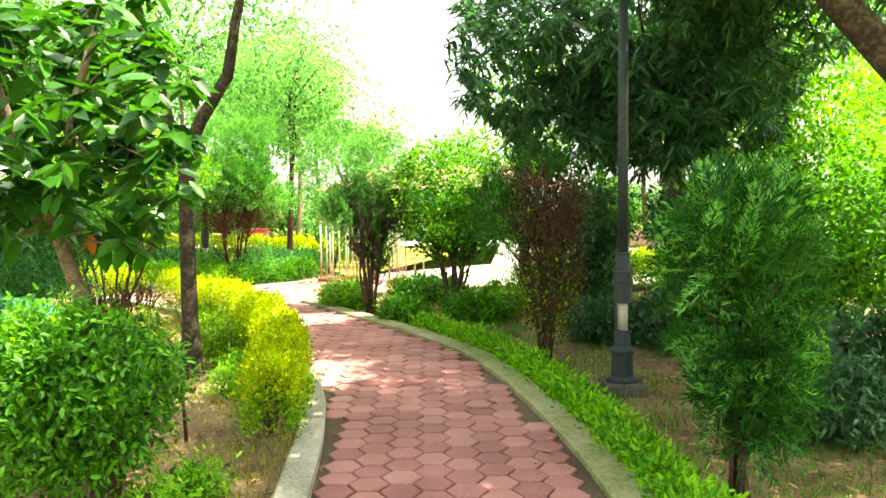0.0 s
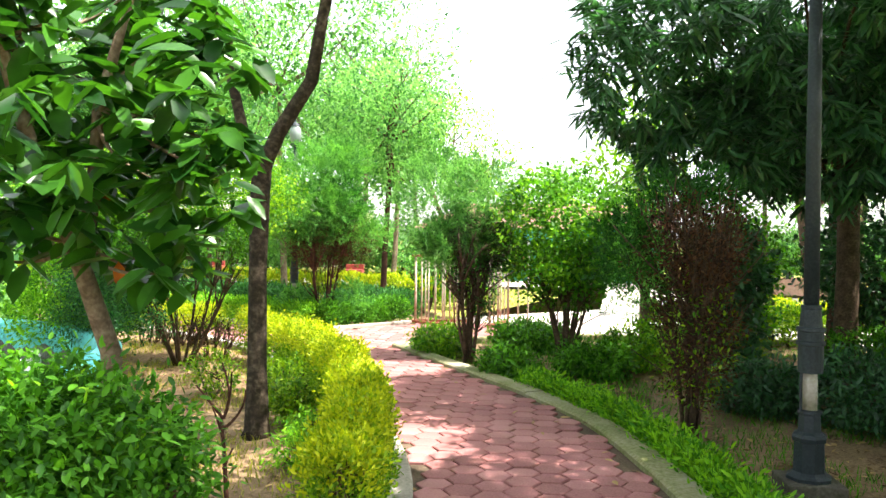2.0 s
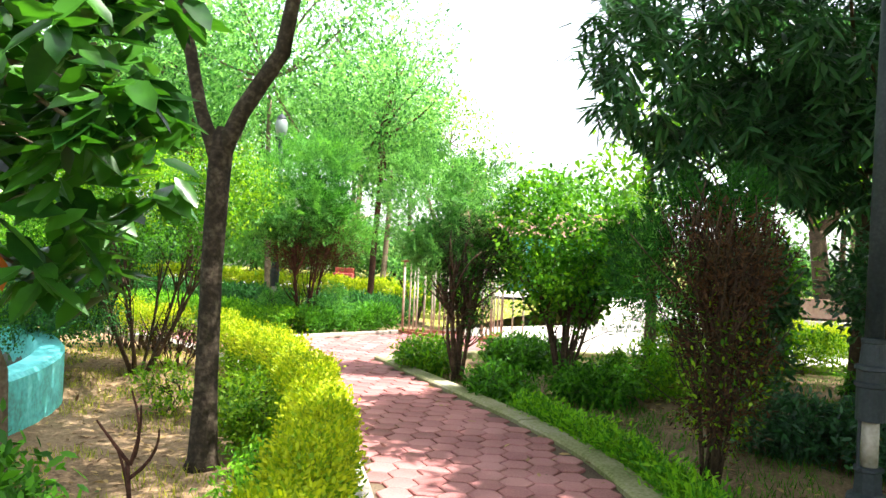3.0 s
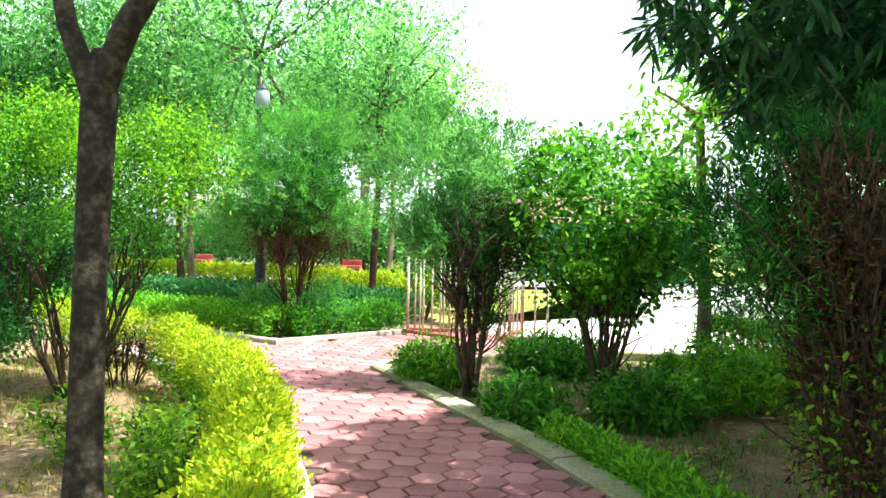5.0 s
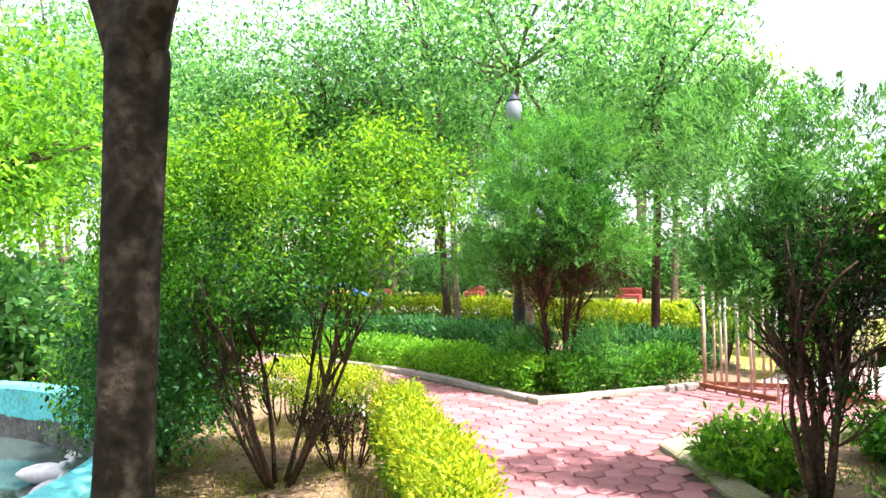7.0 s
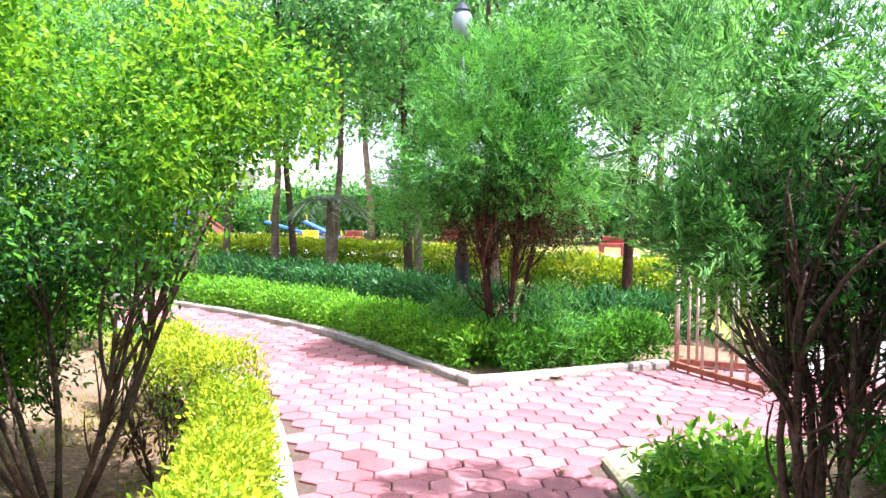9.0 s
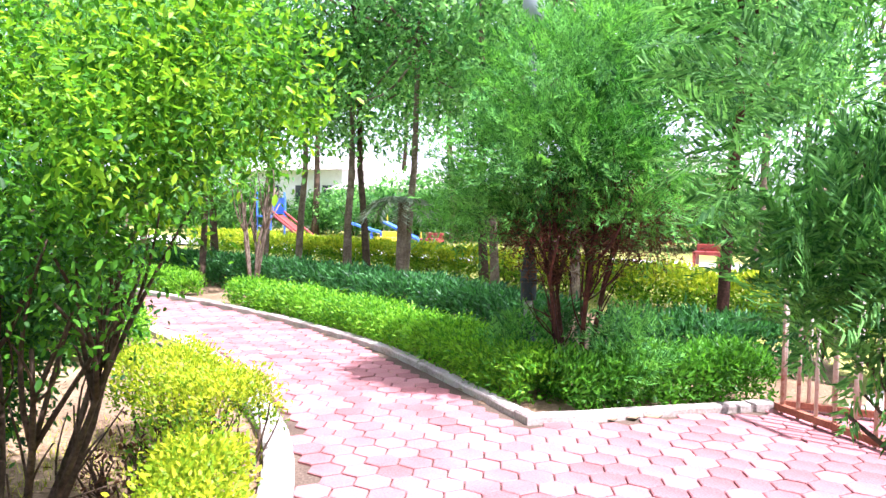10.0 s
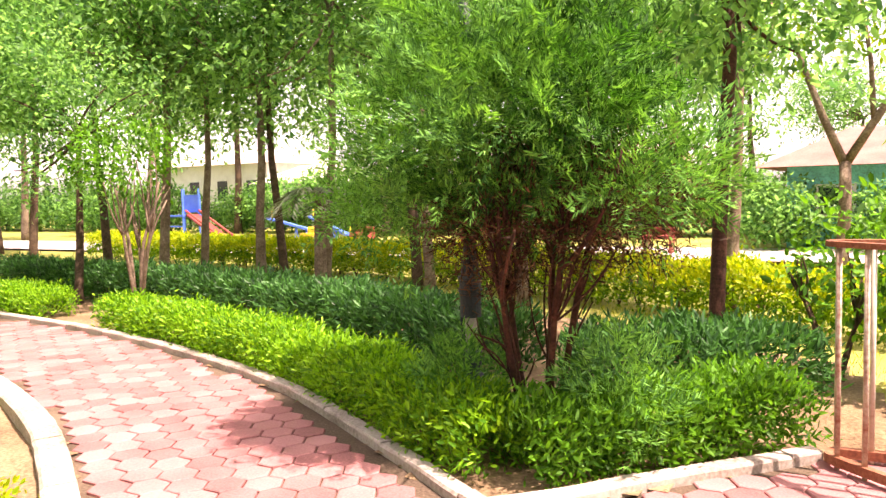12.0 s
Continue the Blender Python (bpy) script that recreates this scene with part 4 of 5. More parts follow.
for k, (x, y, h, r, leaf) in enumerate([(3.7, 10.2, 1.8, 0.8, LEAF_DARK), (4.1, 8.0, 2.0, 1.1, LEAF_MID), (5.2, 9.9, 2.4, 1.2, LEAF_BRIGHT), (4.4, 5.6, 1.5, 0.8, LEAF_MID), (2.7, 12.4, 2.0, 0.6, LEAF_MID), (1.95, 9.8, 1.7, 0.38, LEAF_DARK)]):
    shrub("tall_bush", (x, y, -0.08), 7, h * 0.7, r * 0.5, [(0, 0, h * 0.72, r, r, h * 0.36), (0.3 * r, 0, h * 0.45, r * 0.6, r * 0.6, h * 0.3)], int(420 * r), 20, 0.11, 0.085, 0.05, leaf, DARKBARK, "tall leafy shrub in the shade of the trees", "shrub", seed=70 + k, r0=0.025, group="tall bushes of the shaded bed")
tree("shade_tree", (3.3, 4.6, -0.08), [((0, 0, -0.05), 0.24), ((0, 0, 0.3), 0.19), ((-0.1, 0.1, 1.4), 0.17), ((-0.3, 0.1, 2.25), 0.11), ((-0.78, 0.15, 2.8), 0.09), ((-1.4, 0.3, 3.6), 0.07)],
     # only a limb shows; the unseen crown is laid out to shade path and hedge
     [(0.05, 1.5, 4.7, 1.6, 2.6, 0.8), (-0.35, -0.5, 4.7, 1.3, 1.9, 0.7), (1.0, 0.8, 3.9, 1.3, 1.5, 0.6), (-0.4, -2.6, 4.8, 1.3, 1.7, 0.7), (-1.9, -0.2, 4.9, 1.3, 2.0, 0.5)], 3000, 18, 0.24, 0.20, 0.04, LEAF_DARK, SPOTBARK, "large shade tree with a thick dark leaning trunk", style="rosette", boughs=18, seed=35, bough_r=0.05)
tree("leaning_tree", (5.75, 17.9, -0.08), [((0, 0, -0.05), 0.22), ((0, 0, 0.4), 0.18), ((-0.12, 0, 1.4), 0.16), ((-0.22, 0, 2.2), 0.15)], [(-0.6, 0, 4.6, 1.6, 1.4, 0.8), (1.2, 0, 4.4, 1.5, 1.4, 0.8)], 420, 20, 0.2, 0.13, 0.055, LEAF_MID, DARKBARK, "forked dark tree beside the bench across the road", forks=[[((-0.22, 0, 2.1), 0.13), ((0.3, 0, 2.8), 0.10), ((0.9, 0, 3.6), 0.07)], [((-0.22, 0, 2.1), 0.11), ((-0.5, 0, 3.0), 0.08), ((-0.6, 0, 4.0), 0.05)]], seed=91)
for x0, x1 in ((4.6, 6.4), (6.42, 8.2)):
    tagged(part("low_wall", box((1.8, 0.22, 0.34), ((x0 + x1) / 2, 10.75 - 0.1 * x0 + 0.5, 0.08), 0.015), MOSSY), "low dark mossy concrete wall at the bed's edge", "wall", "low wall blocks")

# ---- north bed ----
shrub("conifer_shrub", (-3.62, 14.28, -0.03), 6, 1.8, 0.58, [(-0.18, 0, 2.5, 0.74, 0.72, 0.68), (-0.22, 0, 2.0, 0.96, 0.84, 0.5), (-0.7, -0.1, 1.62, 0.66, 0.55, 0.36), (0.5, 0, 1.72, 0.58, 0.55, 0.38), (0.2, 0.1, 2.9, 0.5, 0.5, 0.4)], 1250, 88, 0.135, 0.044, 0.0085, LEAF_CON, REDBARK, "big feathery conifer shrub with reddish bare stems", seed=29, r0=0.028, twigs=10, foot_r=0.07, curve=1.25, style="fan",
      # deep sprays at right and inside paint the crown's shaded parts; brown ones are withered
      extra=[([(-0.1, 0, 1.4, 0.55, 0.48, 0.42), (0.5, 0, 1.5, 0.38, 0.35, 0.35)], 300, 40, 0.09, 0.06, 0.008, LEAF_BROWN, "spray"), ([(0.3, -0.2, 2.1, 0.45, 0.4, 0.5), (-0.1, 0, 1.6, 0.65, 0.5, 0.35)], 190, 80, 0.13, 0.046, 0.009, LEAF_THUJA, "fan"), ([(0.5, -0.1, 0.5, 0.32, 0.3, 0.38), (-0.5, 0, 0.42, 0.3, 0.3, 0.3)], 180, 40, 0.09, 0.05, 0.009, LEAF_CON, "fan")])
tree("red_trunk_tree", (-3.06, 16.7, -0.05), [((0, 0, -0.05), 0.09), ((0, 0, 0.5), 0.062), ((0.03, 0, 1.5), 0.056), ((0.1, 0, 2.6), 0.05), ((0.05, 0, 3.6), 0.045)], [(0, 0, 4.2, 1.4, 1.3, 1.0), (0.3, 0, 3.1, 1.0, 0.9, 0.6)], 460, 20, 0.15, 0.10, 0.045, LEAF_FAR, REDBARK, "slender reddish-trunked tree behind the hedge", seed=36)
shrub("pale_sapling", (-10.9, 17.4, -0.03), 6, 1.8, 0.6, [(-0.2, 0, 2.2, 0.8, 0.7, 0.5)], 120, 14, 0.1, 0.09, 0.04, LEAF_MID, BARK, "pale-stemmed young tree rising from a gap in the hedge", "tree", seed=37, r0=0.035)
shrub("crooked_shrub", (-2.2, 16.9, -0.05), 4, 0.9, 0.5, [(0.2, 0, 1.0, 0.6, 0.5, 0.5)], 90, 12, 0.1, 0.09, 0.045, LEAF_MID, DARKBARK, "crooked leafy shrub behind the gate", seed=38, r0=0.025)
shrub("round_leaf_shrub", (-1.2, 16.6, -0.06), 6, 1.0, 0.4, [(0, 0, 0.95, 0.5, 0.5, 0.6)], 160, 14, 0.09, 0.1, 0.055, LEAF_BRIGHT, DARKBARK, "leafy bright green shrub just beyond the gate", seed=39, r0=0.02)

tree("branching_tree", (-2.3, 21.6, -0.08), [((0, 0, -0.05), 0.12), ((0, 0, 0.5), 0.085), ((0.03, 0, 1.3), 0.075), ((0.02, 0, 1.9), 0.07)], [(-0.8, 0, 3.9, 0.9, 0.9, 0.7), (0.9, 0, 3.7, 1.0, 0.9, 0.7), (0.1, 0, 4.8, 1.1, 1.0, 0.6)], 150, 18, 0.2, 0.11, 0.05, LEAF_LIME, BARK, "open branching tree with sparse yellow-green leaves",
     forks=[[((0.02, 0, 1.85), 0.06), ((-0.25, 0, 2.5), 0.05), ((-0.6, 0, 3.5), 0.03)], [((0.02, 0, 1.85), 0.06), ((0.35, 0, 2.4), 0.05), ((0.9, 0, 3.3), 0.03)], [((0.35, 0, 2.4), 0.04), ((0.3, 0.1, 3.2), 0.03), ((0.15, 0.1, 4.2), 0.02)]], boughs=12, seed=92, bough_r=0.02)
palm = thing("young_palm", (-9.9, 20.2, -0.05), "young palm with drooping pale grey-green fronds", "palm")
v, f = tube([((0, 0, -0.05), 0.11), ((0, 0, 0.4), 0.10), ((0.02, 0, 1.3), 0.09), ((0.02, 0, 1.7), 0.07)], 12, random.Random(3), 0.08)
link("trunk", v, f, BARK, palm, smooth=True)
FROND = leaf_mat("palm_frond", (0.12, 0.17, 0.10), (0.34, 0.40, 0.28), (1.1, 1.1, 0.8), 0.3, 0.5)
for k in range(11):
    a = 2 * math.pi * k / 11 + 0.2
    rs_ = np.random.RandomState(200 + k)
    m_ = 26
    t_ = np.linspace(0.1, 1, m_)
    px, pz = 0.75 * t_, 1.7 + 0.35 * t_ - 0.75 * t_ ** 2
    at_ = np.stack([px * math.cos(a), px * math.sin(a), pz], 1).repeat(2, 0)
    sgn = np.tile([1, -1], m_)[:, None]
    side_ = np.array((-math.sin(a), math.cos(a), 0)) * sgn
    leaf_mesh("frond", at_, side_ + np.array((math.cos(a), math.sin(a), -0.6)) * 0.8 + unit(rs_, 2 * m_) * 0.15, np.array((0, 0, 1.0)) + unit(rs_, 2 * m_) * 0.2, 0.30, 0.035, FROND, palm)

# ---- trees across the lawn: three grown once, then copied ----


def far_tree(seed, h, r, trunk_h, rt, leaf, blobs_n=6):
    rs_ = np.random.RandomState(seed)
    blobs_ = [(rs_.uniform(-0.6, 0.6) * r, rs_.uniform(-0.6, 0.6) * r, trunk_h + (h - trunk_h) * rs_.uniform(0.2, 0.85), r * rs_.uniform(0.5, 0.8), r * rs_.uniform(0.5, 0.8), (h - trunk_h) * rs_.uniform(0.16, 0.28)) for _ in range(blobs_n)]
    return tree("park_tree", (0, 0, -60), [((0, 0, -0.1), rt * 1.3), ((0, 0, 0.3), rt), ((0.08, 0, trunk_h * 0.6), rt * 0.85), ((0.15, 0.05, trunk_h), rt * 0.75), ((0.2, 0.05, h * 0.6), rt * 0.5)], blobs_, 300, 25, 0.24, 0.12, 0.06, leaf, DARKBARK if seed % 2 else BARK, "slim park tree with a bare dark trunk", "tree", style="far", seed=seed, boughs=14, bough_r=rt * 0.4, group="park trees")


KINDS = [far_tree(101, 5.8, 1.9, 2.1, 0.085, LEAF_FAR), far_tree(102, 6.2, 2.1, 2.2, 0.09, LEAF_FAR), far_tree(103, 5.0, 1.7, 1.9, 0.08, LEAF_BRIGHT), far_tree(105, 8.4, 2.3, 2.3, 0.085, LEAF_FAR, 9), far_tree(104, 7.8, 2.2, 2.2, 0.08, LEAF_FAR, 9)]
# the tree at (4.9, 11.6) is added as canopy to shade the east bed
SPOTS = [(-16.0, 20.8, 3, 1.1), (-14.2, 20.7, 1, 1.1), (-13.5, 21.1, 4, 1.05), (-12.3, 21.4, 1, 1.1), (-11.9, 21.6, 3, 1.0), (-10.4, 21.0, 4, 1.1), (-8.7, 21.3, 3, 1.1), (-8.4, 21.2, 1, 1.0), (-12.5, 17.6, 0, 0.8), (-15, 15.9, 1, 1.0), (-18, 18.5, 4, 1.2), (-6.2, 20.0, 4, 1.1),
         (-22, 23, 3, 1.3), (-27, 25, 0, 1.6), (-19, 36, 1, 1.9), (-28, 37, 0, 2.1), (-35, 31, 1, 1.8), (-13, 38, 0, 2.0), (-8, 37, 1, 1.8), (-5.5, 39, 0, 1.5), (-2.5, 43, 1, 1.1), (1.5, 43, 0, 1.1), (5.5, 41, 2, 1.2), (9, 32, 0, 1.4), (10, 27, 1, 1.4), (7.0, 20.5, 0, 1.0), (9, 15.5, 2, 1.0), (11.5, 19, 1, 1.2), (12.5, 12, 0, 1.1), (14, 23, 0, 1.4), (16, 16, 1, 1.4), (4.9, 11.6, 2, 0.95),
         (-17, 12.5, 0, 1.1), (-14, 9.5, 1, 1.1), (-15, 4, 0, 1.2), (-13, 0.5, 1, 1.1), (-19, 8, 0, 1.4), (8.5, 6, 1, 1.1), (9, 1, 0, 1.2), (6, -4, 1, 1.2), (-4, -7, 0, 1.2), (1, -9, 1, 1.2), (-9, -5, 0, 1.2), (-9.0, 10.9, 2, 0.85), (-11.5, 12.2, 2, 0.8), (-38, 22, 0, 1.7), (-32, 18, 1, 1.6), (20, 28, 0, 1.6), (24, 20, 1, 1.6), (-3.5, 20.2, 4, 0.95), (-40, 42, 1, 2.2), (-22, 46, 0, 2.2), (-10, 46, 1, 2.0), (14, 36, 1, 1.8), (-46, 30, 0, 1.9), (-52, 37, 1, 2.1), (-60, 43, 0, 2.2), (-48, 50, 1, 2.3), (-44, 17, 1, 1.8), (-34, 52, 0, 2.3)]
rng = random.Random(9)
for x, y, k, s in SPOTS:
    copy_thing(KINDS[k], pose(x, y, -0.1, 0, 0, rng.uniform(0, 360)) @ Matrix.Diagonal((s, s, s * rng.uniform(0.92, 1.1), 1)))
for ob in KINDS:
    for o in (*ob.children_recursive, ob):
        bpy.data.objects.remove(o)

far_bush = shrub("far_bush", (0, 0, -60), 6, 1.2, 0.7, [(0, 0, 1.0, 1.4, 1.2, 0.8), (0.9, 0.2, 0.8, 0.9, 0.9, 0.6), (-0.9, -0.2, 0.9, 0.9, 0.9, 0.7)], 300, 15, 0.18, 0.15, 0.085, LEAF_FAR, DARKBARK, "leafy green bush at the far side of the park", "bush", style="far", seed=44, r0=0.03, group="far bushes")
for k in range(34):
    x = -67 + 2.9 * k
    copy_thing(far_bush, pose(x, 36.0 + rng.uniform(-1, 2.5) + 0.05 * abs(x) + (7 if -6 < x < 7 else 0), -0.1, 0, 0, rng.uniform(0, 360)) @ Matrix.Scale(rng.uniform(1.0, 1.6), 4))
for x, y in ((-3.6, 31.9), (-1.2, 31.8), (1.4, 32.0), (3.6, 31.7), (-13.6, 7.6), (-12.8, 9.6), (-11.2, 11.2), (-9.7, 11.9), (-13.6, 5.2), (-12.4, 12.0)):
    copy_thing(far_bush, pose(x, y, -0.1, 0, 0, rng.uniform(0, 360)) @ Matrix.Scale(0.95, 4))
for o in (*far_bush.children_recursive, far_bush):
    bpy.data.objects.remove(o)

# ---- street lamps ----


def street_lamp(place, label):
    t = thing("street_lamp", place, label, "street lamp", "park lamps")
    part("plinth", box((0.34, 0.34, 0.14), (0, 0, -0.02), 0.012), DARKSTONE, t, "damp dark concrete plinth")
    v_, f_ = lathe([(0.135, 0.05), (0.135, 0.07), (0.11, 0.085), (0.095, 0.10), (0.09, 0.28), (0.10, 0.285), (0.105, 0.31), (0.095, 0.33), (0.07, 0.345), (0.064, 0.45), (0.075, 0.455), (0.075, 0.47), (0.05, 0.475)], 8)
    link("base", v_, f_, IRON, t, "dark eight-sided cast iron base")
    v_, f_ = lathe([(0.042, 0.47), (0.042, 0.72)], 16)
    link("pipe", v_, f_, KERB, t, "bare concrete-coloured pipe", smooth=True)
    v_, f_ = tube([((-0.06, -0.02, 0.46), 0.009), ((-0.062, -0.02, 0.6), 0.009), ((-0.06, -0.02, 0.73), 0.009)], 8)
    link("conduit", v_, f_, IRON, t, "thin black conduit")
    v_, f_ = lathe([(0.05, 0.70), (0.072, 0.705), (0.074, 0.87), (0.084, 0.875), (0.084, 0.895), (0.074, 0.90), (0.076, 0.955), (0.086, 0.96), (0.084, 0.98), (0.066, 0.985), (0.056, 1.09), (0.06, 1.095), (0.06, 1.115), (0.045, 1.12)], 20)
    link("collar", v_, f_, IRON, t, smooth=False)
    v_, f_ = lathe([(0.045, 1.11), (0.042, 2.2), (0.036, 3.15)], 16)
    link("pole", v_, f_, IRON, t, smooth=True)
    v_, f_ = lathe([(0.04, 3.15), (0.09, 3.17), (0.10, 3.2), (0.05, 3.22)], 16)
    link("lantern_seat", v_, f_, IRON, t)
    v_, f_ = lathe([(0.05, 3.22), (0.085, 3.26), (0.105, 3.36), (0.10, 3.46), (0.06, 3.53)], 20)
    link("globe", v_, f_, MILK, t, "milky white lantern globe", smooth=True)
    v_, f_ = lathe([(0.09, 3.52), (0.06, 3.56), (0.015, 3.60), (0.01, 3.65)], 16)
    link("cap", v_, f_, IRON, t)
    return t


street_lamp((1.57, 6.24, -0.02), "dark green-grey cast iron lamp post with ringed collar")
street_lamp((-4.32, 14.75, -0.02), "dark lamp post with white globe behind the hedge")

# ---- turnstile gate of steel bars ----


def rail_path(points, z, w, h):
    """A flat bar bent along points."""
    line = np.array(points, float)
    a, b = offset_line(line, w / 2), offset_line(line, -w / 2)
    verts, faces = [], []
    for p, q in zip(a, b):
        verts += [(*p, z), (*q, z), (*q, z + h), (*p, z + h)]
    n_ = len(line)
    for i in range(n_ - 1):
        for c in range(4):
            d_ = (c + 1) % 4
            faces.append((i * 4 + c, i * 4 + d_, i * 4 + 4 + d_, i * 4 + 4 + c))
    faces += [(3, 2, 1, 0), tuple(n_ * 4 - 4 + c for c in range(4))]
    return verts, faces


def bar_gate(points, spacing, height, label):
    line = smooth_line(points, 0.03)
    t = thing("bar_gate", (0, 0, 0), label, "gate", "turnstile gate")
    v_, f_ = rail_path(line, 0.025, 0.045, 0.05)
    link("bottom_rail", v_, f_, RUST, t)
    v_, f_ = rail_path(line, height - 0.03, 0.055, 0.03)
    link("top_rail", v_, f_, RUST, t)
    run = np.concatenate([[0], np.cumsum(np.linalg.norm(np.diff(line, axis=0), axis=1))])
    count = int(run[-1] / spacing)
    for k in range(count + 1):
        s_ = run[-1] * k / count
        x, y = np.interp(s_, run, line[:, 0]), np.interp(s_, run, line[:, 1])
        v_, f_ = lathe([(0.014, -0.0), (0.014, height - 0.01)], 10)
        ob = link("bar", v_, f_, WORN, t, smooth=True)
        ob.location = (x, y, 0.005)
    return t


bar_gate([(-1.31, 14.02), (-1.7, 14.33), (-2.06, 14.62), (-2.15, 14.72), (-2.12, 14.80), (-2.02, 14.82), (-1.6, 14.86), (-1.1, 14.92)], 0.165, 1.22, "rusty rounded turnstile rail with worn upright bars")
bar_gate([(-0.14, 14.16), (-0.45, 14.17), (-0.74, 14.18), (-0.80, 14.22), (-0.79, 14.3), (-0.66, 14.65), (-0.5, 15.1)], 0.16, 1.22, "rusty steel bar gate beside the turnstile")

# ---- bench across the road ----
bench = thing("stone_bench", (5.2, 17.0, -0.05), "concrete park bench with a reddish back beside the road", "bench")
part("seat", box((1.5, 0.42, 0.07), (0, 0, 0.42), 0.012), PALE, bench)
part("backrest", box((1.5, 0.07, 0.36), (0, 0.2, 0.68), 0.012), PINK, bench, "reddish back slab")
for x in (-0.55, 0.55):
    part("leg", box((0.12, 0.36, 0.40), (x, 0, 0.19), 0.01), MOSSY, bench)

# ---- playground ----
PZ = -0.1
sl = thing("slide", (-22.3, 28.6, PZ), "children's slide with red chute and blue ladder frame", "slide", "playground")
for x in (-0.35, 0.35):
    for y in (-0.35, 0.35):
        v, f = tube([((x, y, 0), 0.03), ((x, y, 2.0), 0.03)], 8)
        link("post", v, f, BLUE, sl)
part("platform", box((0.8, 0.8, 0.06), (0, 0, 1.1)), BLUE, sl)
for z in (0.25, 0.5, 0.75):
    part("rung", box((0.7, 0.05, 0.05), (0, -0.35, z)), BLUE, sl)
part("panel", box((0.8, 0.05, 0.6), (0, 0.36, 1.5)), BLUE, sl, "blue side panel")
bm = bmesh.new()
bmesh.ops.create_grid(bm, x_segments=6, y_segments=1, size=0.5)
for q in bm.verts:
    u = q.co.x + 0.5
    q.co = Vector((0.4 + 1.9 * u, q.co.y * 0.55, 1.15 - 1.05 * u + 0.12 * max(0, u - 0.8)))
bmesh.ops.solidify(bm, geom=bm.faces[:], thickness=0.05)
part("chute", bm, RED, sl, "red sloping chute")
for y in (-0.29, 0.29):
    v, f = tube([((0.4, y, 1.28), 0.04), ((1.4, y, 0.72), 0.04), ((2.3, y, 0.22), 0.04)], 8)
    link("side_rail", v, f, RED, sl)


def seesaw(x, y, turn, plank, label):
    t = thing("seesaw", (x, y, PZ), label, "seesaw", "playground")
    t.rotation_euler = (0, 0, radians(turn))
    for s_ in (-0.2, 0.2):
        v_, f_ = tube([((s_, -0.25, 0), 0.03), ((s_, 0, 0.6), 0.03), ((s_, 0.25, 0), 0.03)], 8)
        link("stand", v_, f_, BLUE, t)
    bm_ = box((2.6, 0.2, 0.07))
    bmesh.ops.rotate(bm_, verts=bm_.verts, matrix=Matrix.Rotation(radians(14), 3, "Y"))
    bmesh.ops.translate(bm_, verts=bm_.verts, vec=(0, 0, 0.64))
    part("plank", bm_, plank, t)
    for s_ in (-1.1, 1.1):
        v_, f_ = tube([((s_, 0, 0.66 - 0.25 * s_), 0.02), ((s_, 0, 0.95 - 0.25 * s_), 0.02)], 6)
        link("handle", v_, f_, YELLOW, t)
    return t


seesaw(-18.4, 30.0, 10, BLUE, "blue seesaw on the playground grass")
seesaw(-17.4, 30.3, -20, BLUE, "blue seesaw on the playground grass")
for x, y, m_, lab in ((-17.6, 29.6, YELLOW, "yellow play seat on the playground"), (-15.9, 29.9, RED, "red play box on the playground"), (-13.0, 31.9, RED, "red merry-go-round seat beyond the hedge"), (-6.6, 29.5, RED, "red play seat near the lane")):
    t = thing("play_seat", (x, y, PZ), lab, "play seat", "playground")
    part("seat", box((0.7, 0.4, 0.10), (0, 0, 0.42), 0.03), m_, t)
    part("backrest", box((0.7, 0.08, 0.22), (0, 0.18, 0.55), 0.03), m_, t)
    for s_ in (-0.32, 0.32):
        part("leg", box((0.07, 0.4, 0.46), (s_, 0, 0.23)), m_, t)


# ---- buildings beyond the park ----


def building(x, y, w, d, h, wall_m, roof_m, roof, label, windows=3, over=0.5, rise=1.0):
    t = thing("park_building", (x, y, -0.1), label, "building", "buildings beyond the park")
    part("wall", box((w, d, h), (0, 0, h / 2)), wall_m, t)
    bm_ = bmesh.new()
    a, b = w / 2 + over, d / 2 + over
    q = [bm_.verts.new(p) for p in ((-a, -b, h), (a, -b, h), (a, b, h), (-a, b, h), (-a * 0.6, 0, h + rise), (a * 0.6, 0, h + rise))]
    for face in ((0, 1, 5, 4), (1, 2, 5), (2, 3, 4, 5), (3, 0, 4), (3, 2, 1, 0)):
        bm_.faces.new([q[i] for i in face])
    part("roof", bm_, roof_m, t, roof)
    for k in range(windows):
        u = w * ((k + 0.5) / windows - 0.5)
        win = part("window", box((w / windows * 0.42, 0.08, h * 0.4), (u, -d / 2, h * 0.58)), WHITE, t, "pale window frame")
        part("pane", box((w / windows * 0.34, 0.09, h * 0.32), (u, -d / 2 - 0.02, h * 0.58)), DARKGLASS, win, "dark window pane")
    return t


building(0.6, 34.5, 9.0, 5, 2.1, AQUA, ROOFPINK, "pinkish sheet roof", "low park pavilion with a pinkish roof", 4, 0.7, 1.1)
building(-27.5, 44, 7, 4, 2.4, WHITE, PALE, "pale flat-pitched roof", "white building seen far through the trees", 3)
building(-36, 46, 9, 6, 3.6, WHITE, PALE, "pale roof", "whitewashed building seen far through the trees", 4)
building(-15, 47, 10, 6, 3.2, WHITE, PALE, "pale roof edge", "low white building beyond the lane", 5)
building(-9, 38.5, 0.5, 0.5, 2.6, RED, RED, "red pillar cap", "red painted pillar beyond the lane", 1, 0.1, 0.2)

# ---- litter, grass ----


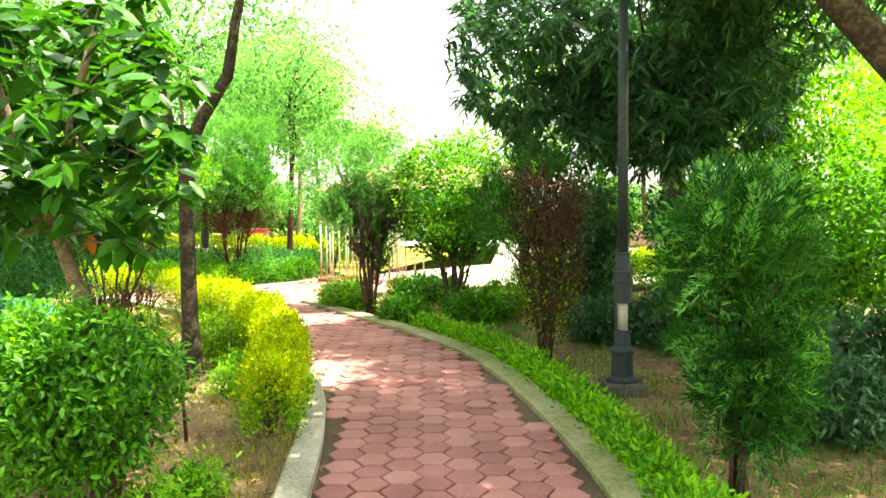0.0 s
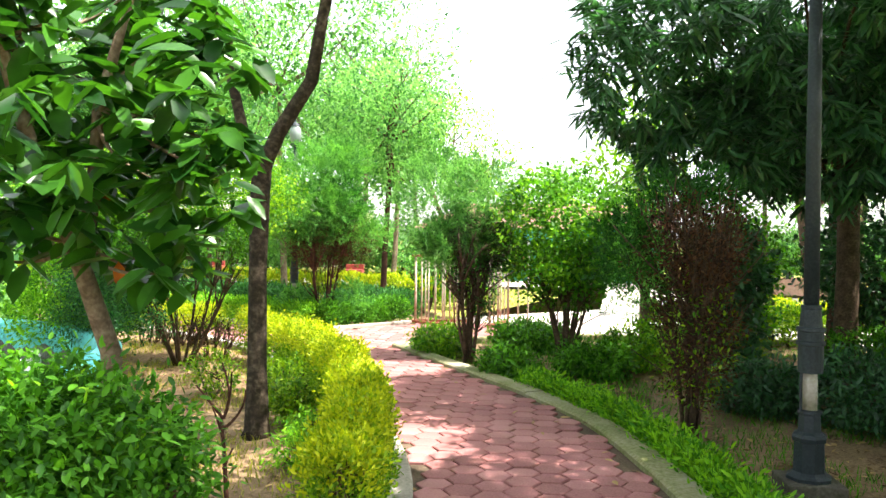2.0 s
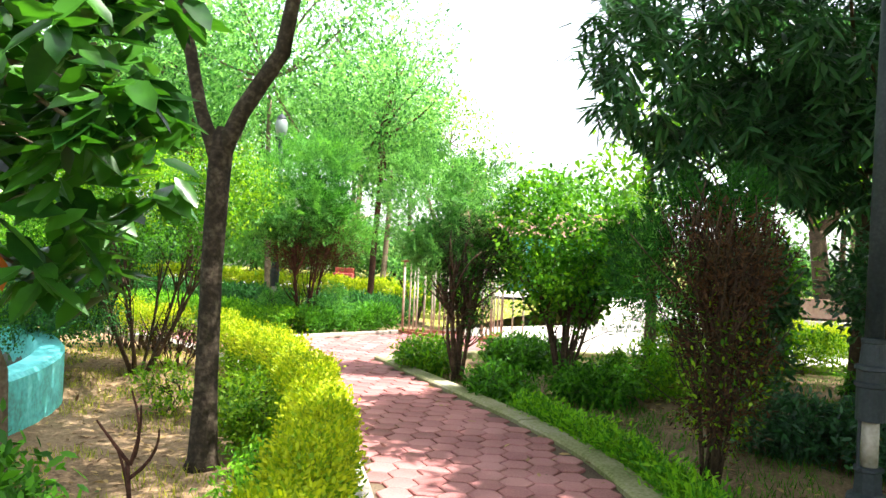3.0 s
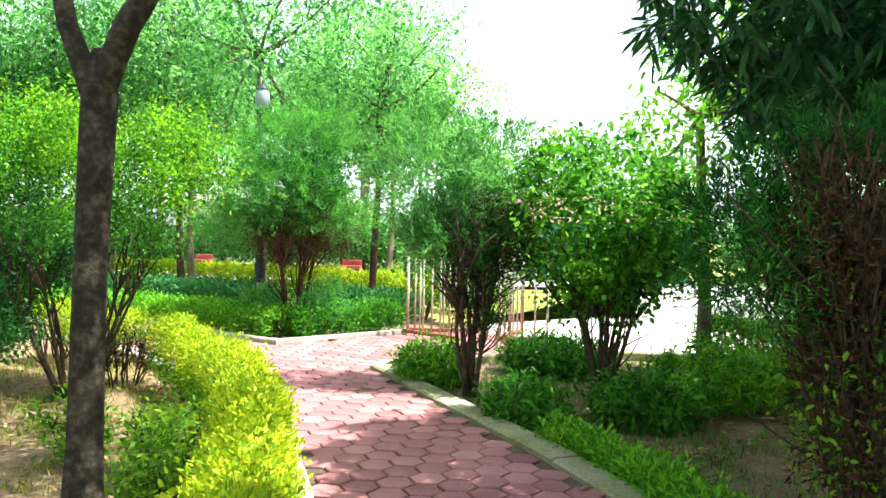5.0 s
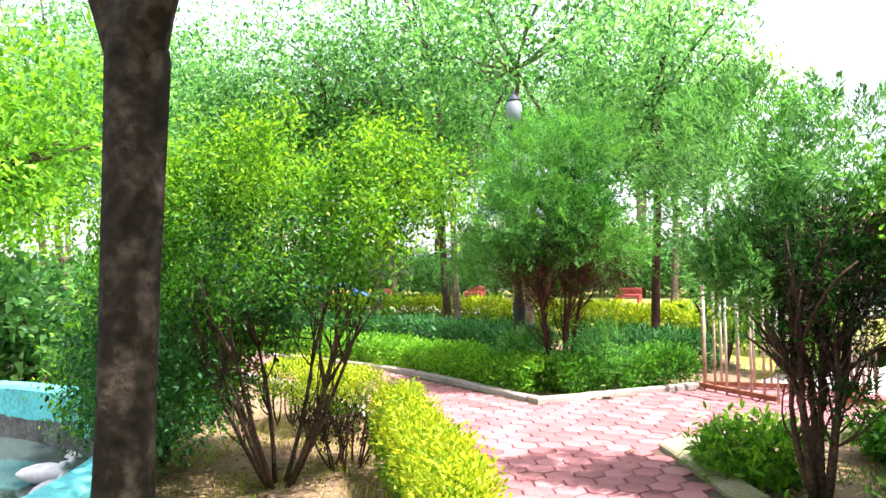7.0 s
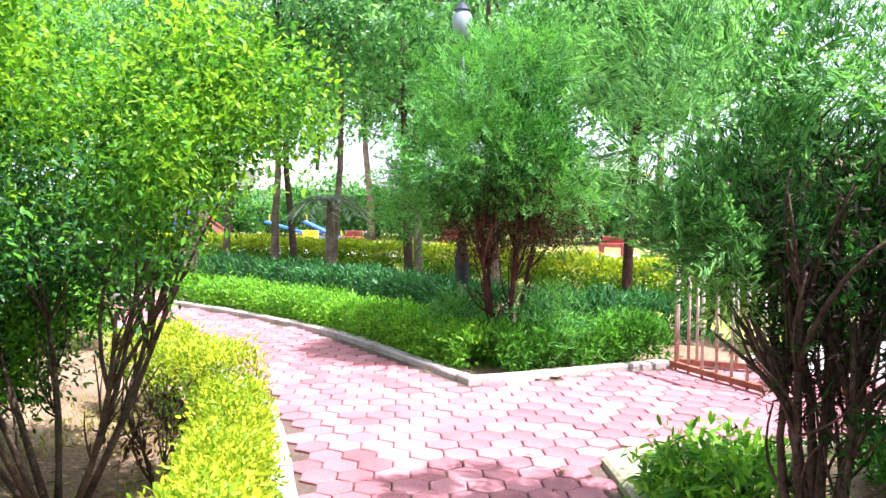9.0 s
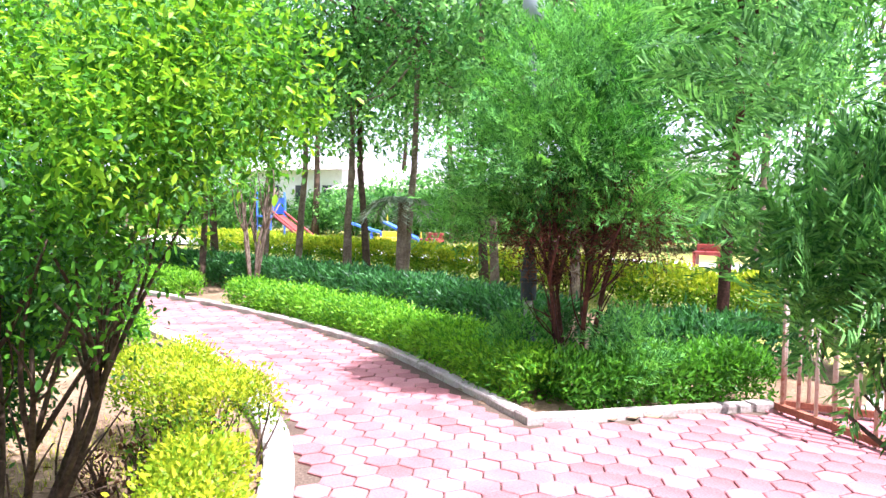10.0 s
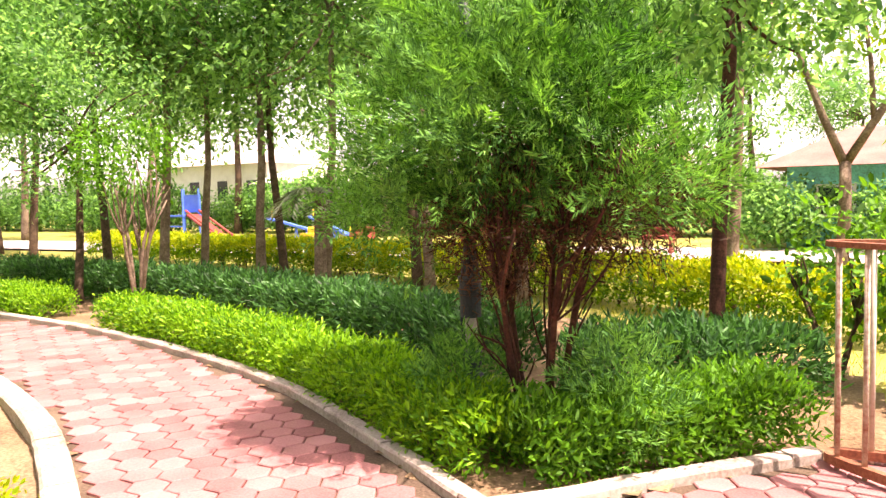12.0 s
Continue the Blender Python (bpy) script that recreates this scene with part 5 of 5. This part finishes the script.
def scatter(name, label, category, count, seed, ok, x0, x1, y0, y1, z, length, width, material, flat=True):
    rs_ = np.random.RandomState(seed)
    xs, ys = rs_.uniform(x0, x1, count * 3), rs_.uniform(y0, y1, count * 3)
    sel = [i for i in range(count * 3) if ok(xs[i], ys[i])][:count]
    n_ = len(sel)
    at_ = np.stack([xs[sel], ys[sel], np.full(n_, z) + rs_.uniform(0, 0.012, n_)], 1)
    s_ = rs_.uniform(0.6, 1.3, n_)
    if flat:
        al_ = unit(rs_, n_) * np.array((1, 1, 0.12))
        no_ = unit(rs_, n_) * 0.35 + np.array((0, 0, 1.0))
    else:
        al_ = unit(rs_, n_) * 0.5 + np.array((0, 0, 1.0))
        no_ = unit(rs_, n_)
    return tagged(leaf_mesh(name, at_, al_, no_, length * s_, width * s_, material, blade=not flat), label, category, kind="stuff")


scatter("fallen_leaves", "dry curled leaves scattered on the earth", "leaves", 5000, 1, lambda x, y: inside(BED_E, x, y) and y > 2.5, -2, 6, 2.5, 13.4, -0.065, 0.075, 0.032, LEAF_LITTER)
scatter("fallen_leaves", "dry leaves on the bare earth beside the pool", "leaves", 3500, 2, lambda x, y: inside(BED_W, x, y) and off_pool(x, y, POOL_R + 0.05), -6, -0.8, 3, 12, -0.02, 0.06, 0.026, LEAF_LITTER)
scatter("fallen_leaves", "a few fallen leaves on the paving", "leaves", 130, 3, lambda x, y: inside(PATH_POLY, x, y) and not inside(PATH_POLY, x + 0.45, y + 0.2), -3, 1, 3, 12, 0.006, 0.08, 0.032, LEAF_LITTER)
scatter("thin_grass", "thin yellowing grass on the earth", "grass", 16000, 4, lambda x, y: inside(BED_W, x, y) and off_pool(x, y, POOL_R + 0.05) and noise.noise((x * 1.3, y * 1.3, 7)) > -0.05, -7, -0.8, 3, 12, -0.04, 0.06, 0.006, GRASS, False)
scatter("thin_grass", "thin grass and weeds in the shaded bed", "grass", 26000, 5, lambda x, y: inside(BED_E, x, y) and noise.noise((x * 1.1, y * 1.1, 3)) > -0.15, -2, 5, 3, 13.4, -0.08, 0.07, 0.007, LEAF_MID, False)
scatter("lawn_grass", "short sunlit lawn grass", "grass", 26000, 6, lambda x, y: not inside(BED_N, x, y) and y > 15.5, -14, 6, 15.5, 26, -0.10, 0.07, 0.009, GRASS, False)

# ---- pavers ----
S_ = 0.118
HEX_W, HEX_H = 1.5 * S_, math.sqrt(3) * S_


def hexagon(r, z1, z0):
    rim = r * 0.93
    pts = [(math.cos(math.radians(60 * k)), math.sin(math.radians(60 * k))) for k in range(6)]
    verts_ = [(rim * c, rim * s_, z1) for c, s_ in pts] + [(r * c, r * s_, z1 - 0.005) for c, s_ in pts] + [(r * c, r * s_, z0) for c, s_ in pts]
    faces_ = [tuple(range(6))]
    for ring in (0, 6):
        for k in range(6):
            faces_.append((ring + k, ring + 6 + k, ring + 6 + (k + 1) % 6, ring + (k + 1) % 6))
    return verts_, faces_


paving = thing("path_paving", (0, 0, 0), "dusty red hexagonal paving of the garden path", "paving", kind="structure")
hv, hf = hexagon(S_ - 0.006, 0.0, -0.03)
paver_mesh = bpy.data.meshes.new("paver")
paver_mesh.from_pydata(hv, [], hf)
paver_mesh.materials.append(PAVER)
INNER = PATH_POLY
rest_v, rest_f = [], []
rng = random.Random(77)
made = 0
for i in range(-66, 14):
    for j in range(-18, 84):
        x, y = i * HEX_W, j * HEX_H + (HEX_H / 2 if i % 2 else 0)
        if not all(inside(INNER, x + S_ * 0.55 * c, y + S_ * 0.55 * s_) for c, s_ in ((1, 0), (-1, 0), (0, 1), (0, -1))):
            continue
        dz, tx, ty = rng.uniform(-0.003, 0.003), rng.gauss(0, 0.9), rng.gauss(0, 0.9)
        m = pose(x, y, dz, tx, ty, rng.gauss(0, 1.0))
        if made < 300 and y > 5.6 and x > -3.0:
            ob = new("paver", paver_mesh)
            ob.parent = paving
            ob.matrix_local = m
            made += 1
        else:
            o = len(rest_v)
            rest_v += [tuple(m @ Vector(p)) for p in hv]
            rest_f += [tuple(k + o for k in q) for q in hf]
tagged(link("paver_field", rest_v, rest_f, PAVERS, paving), kind="stuff")
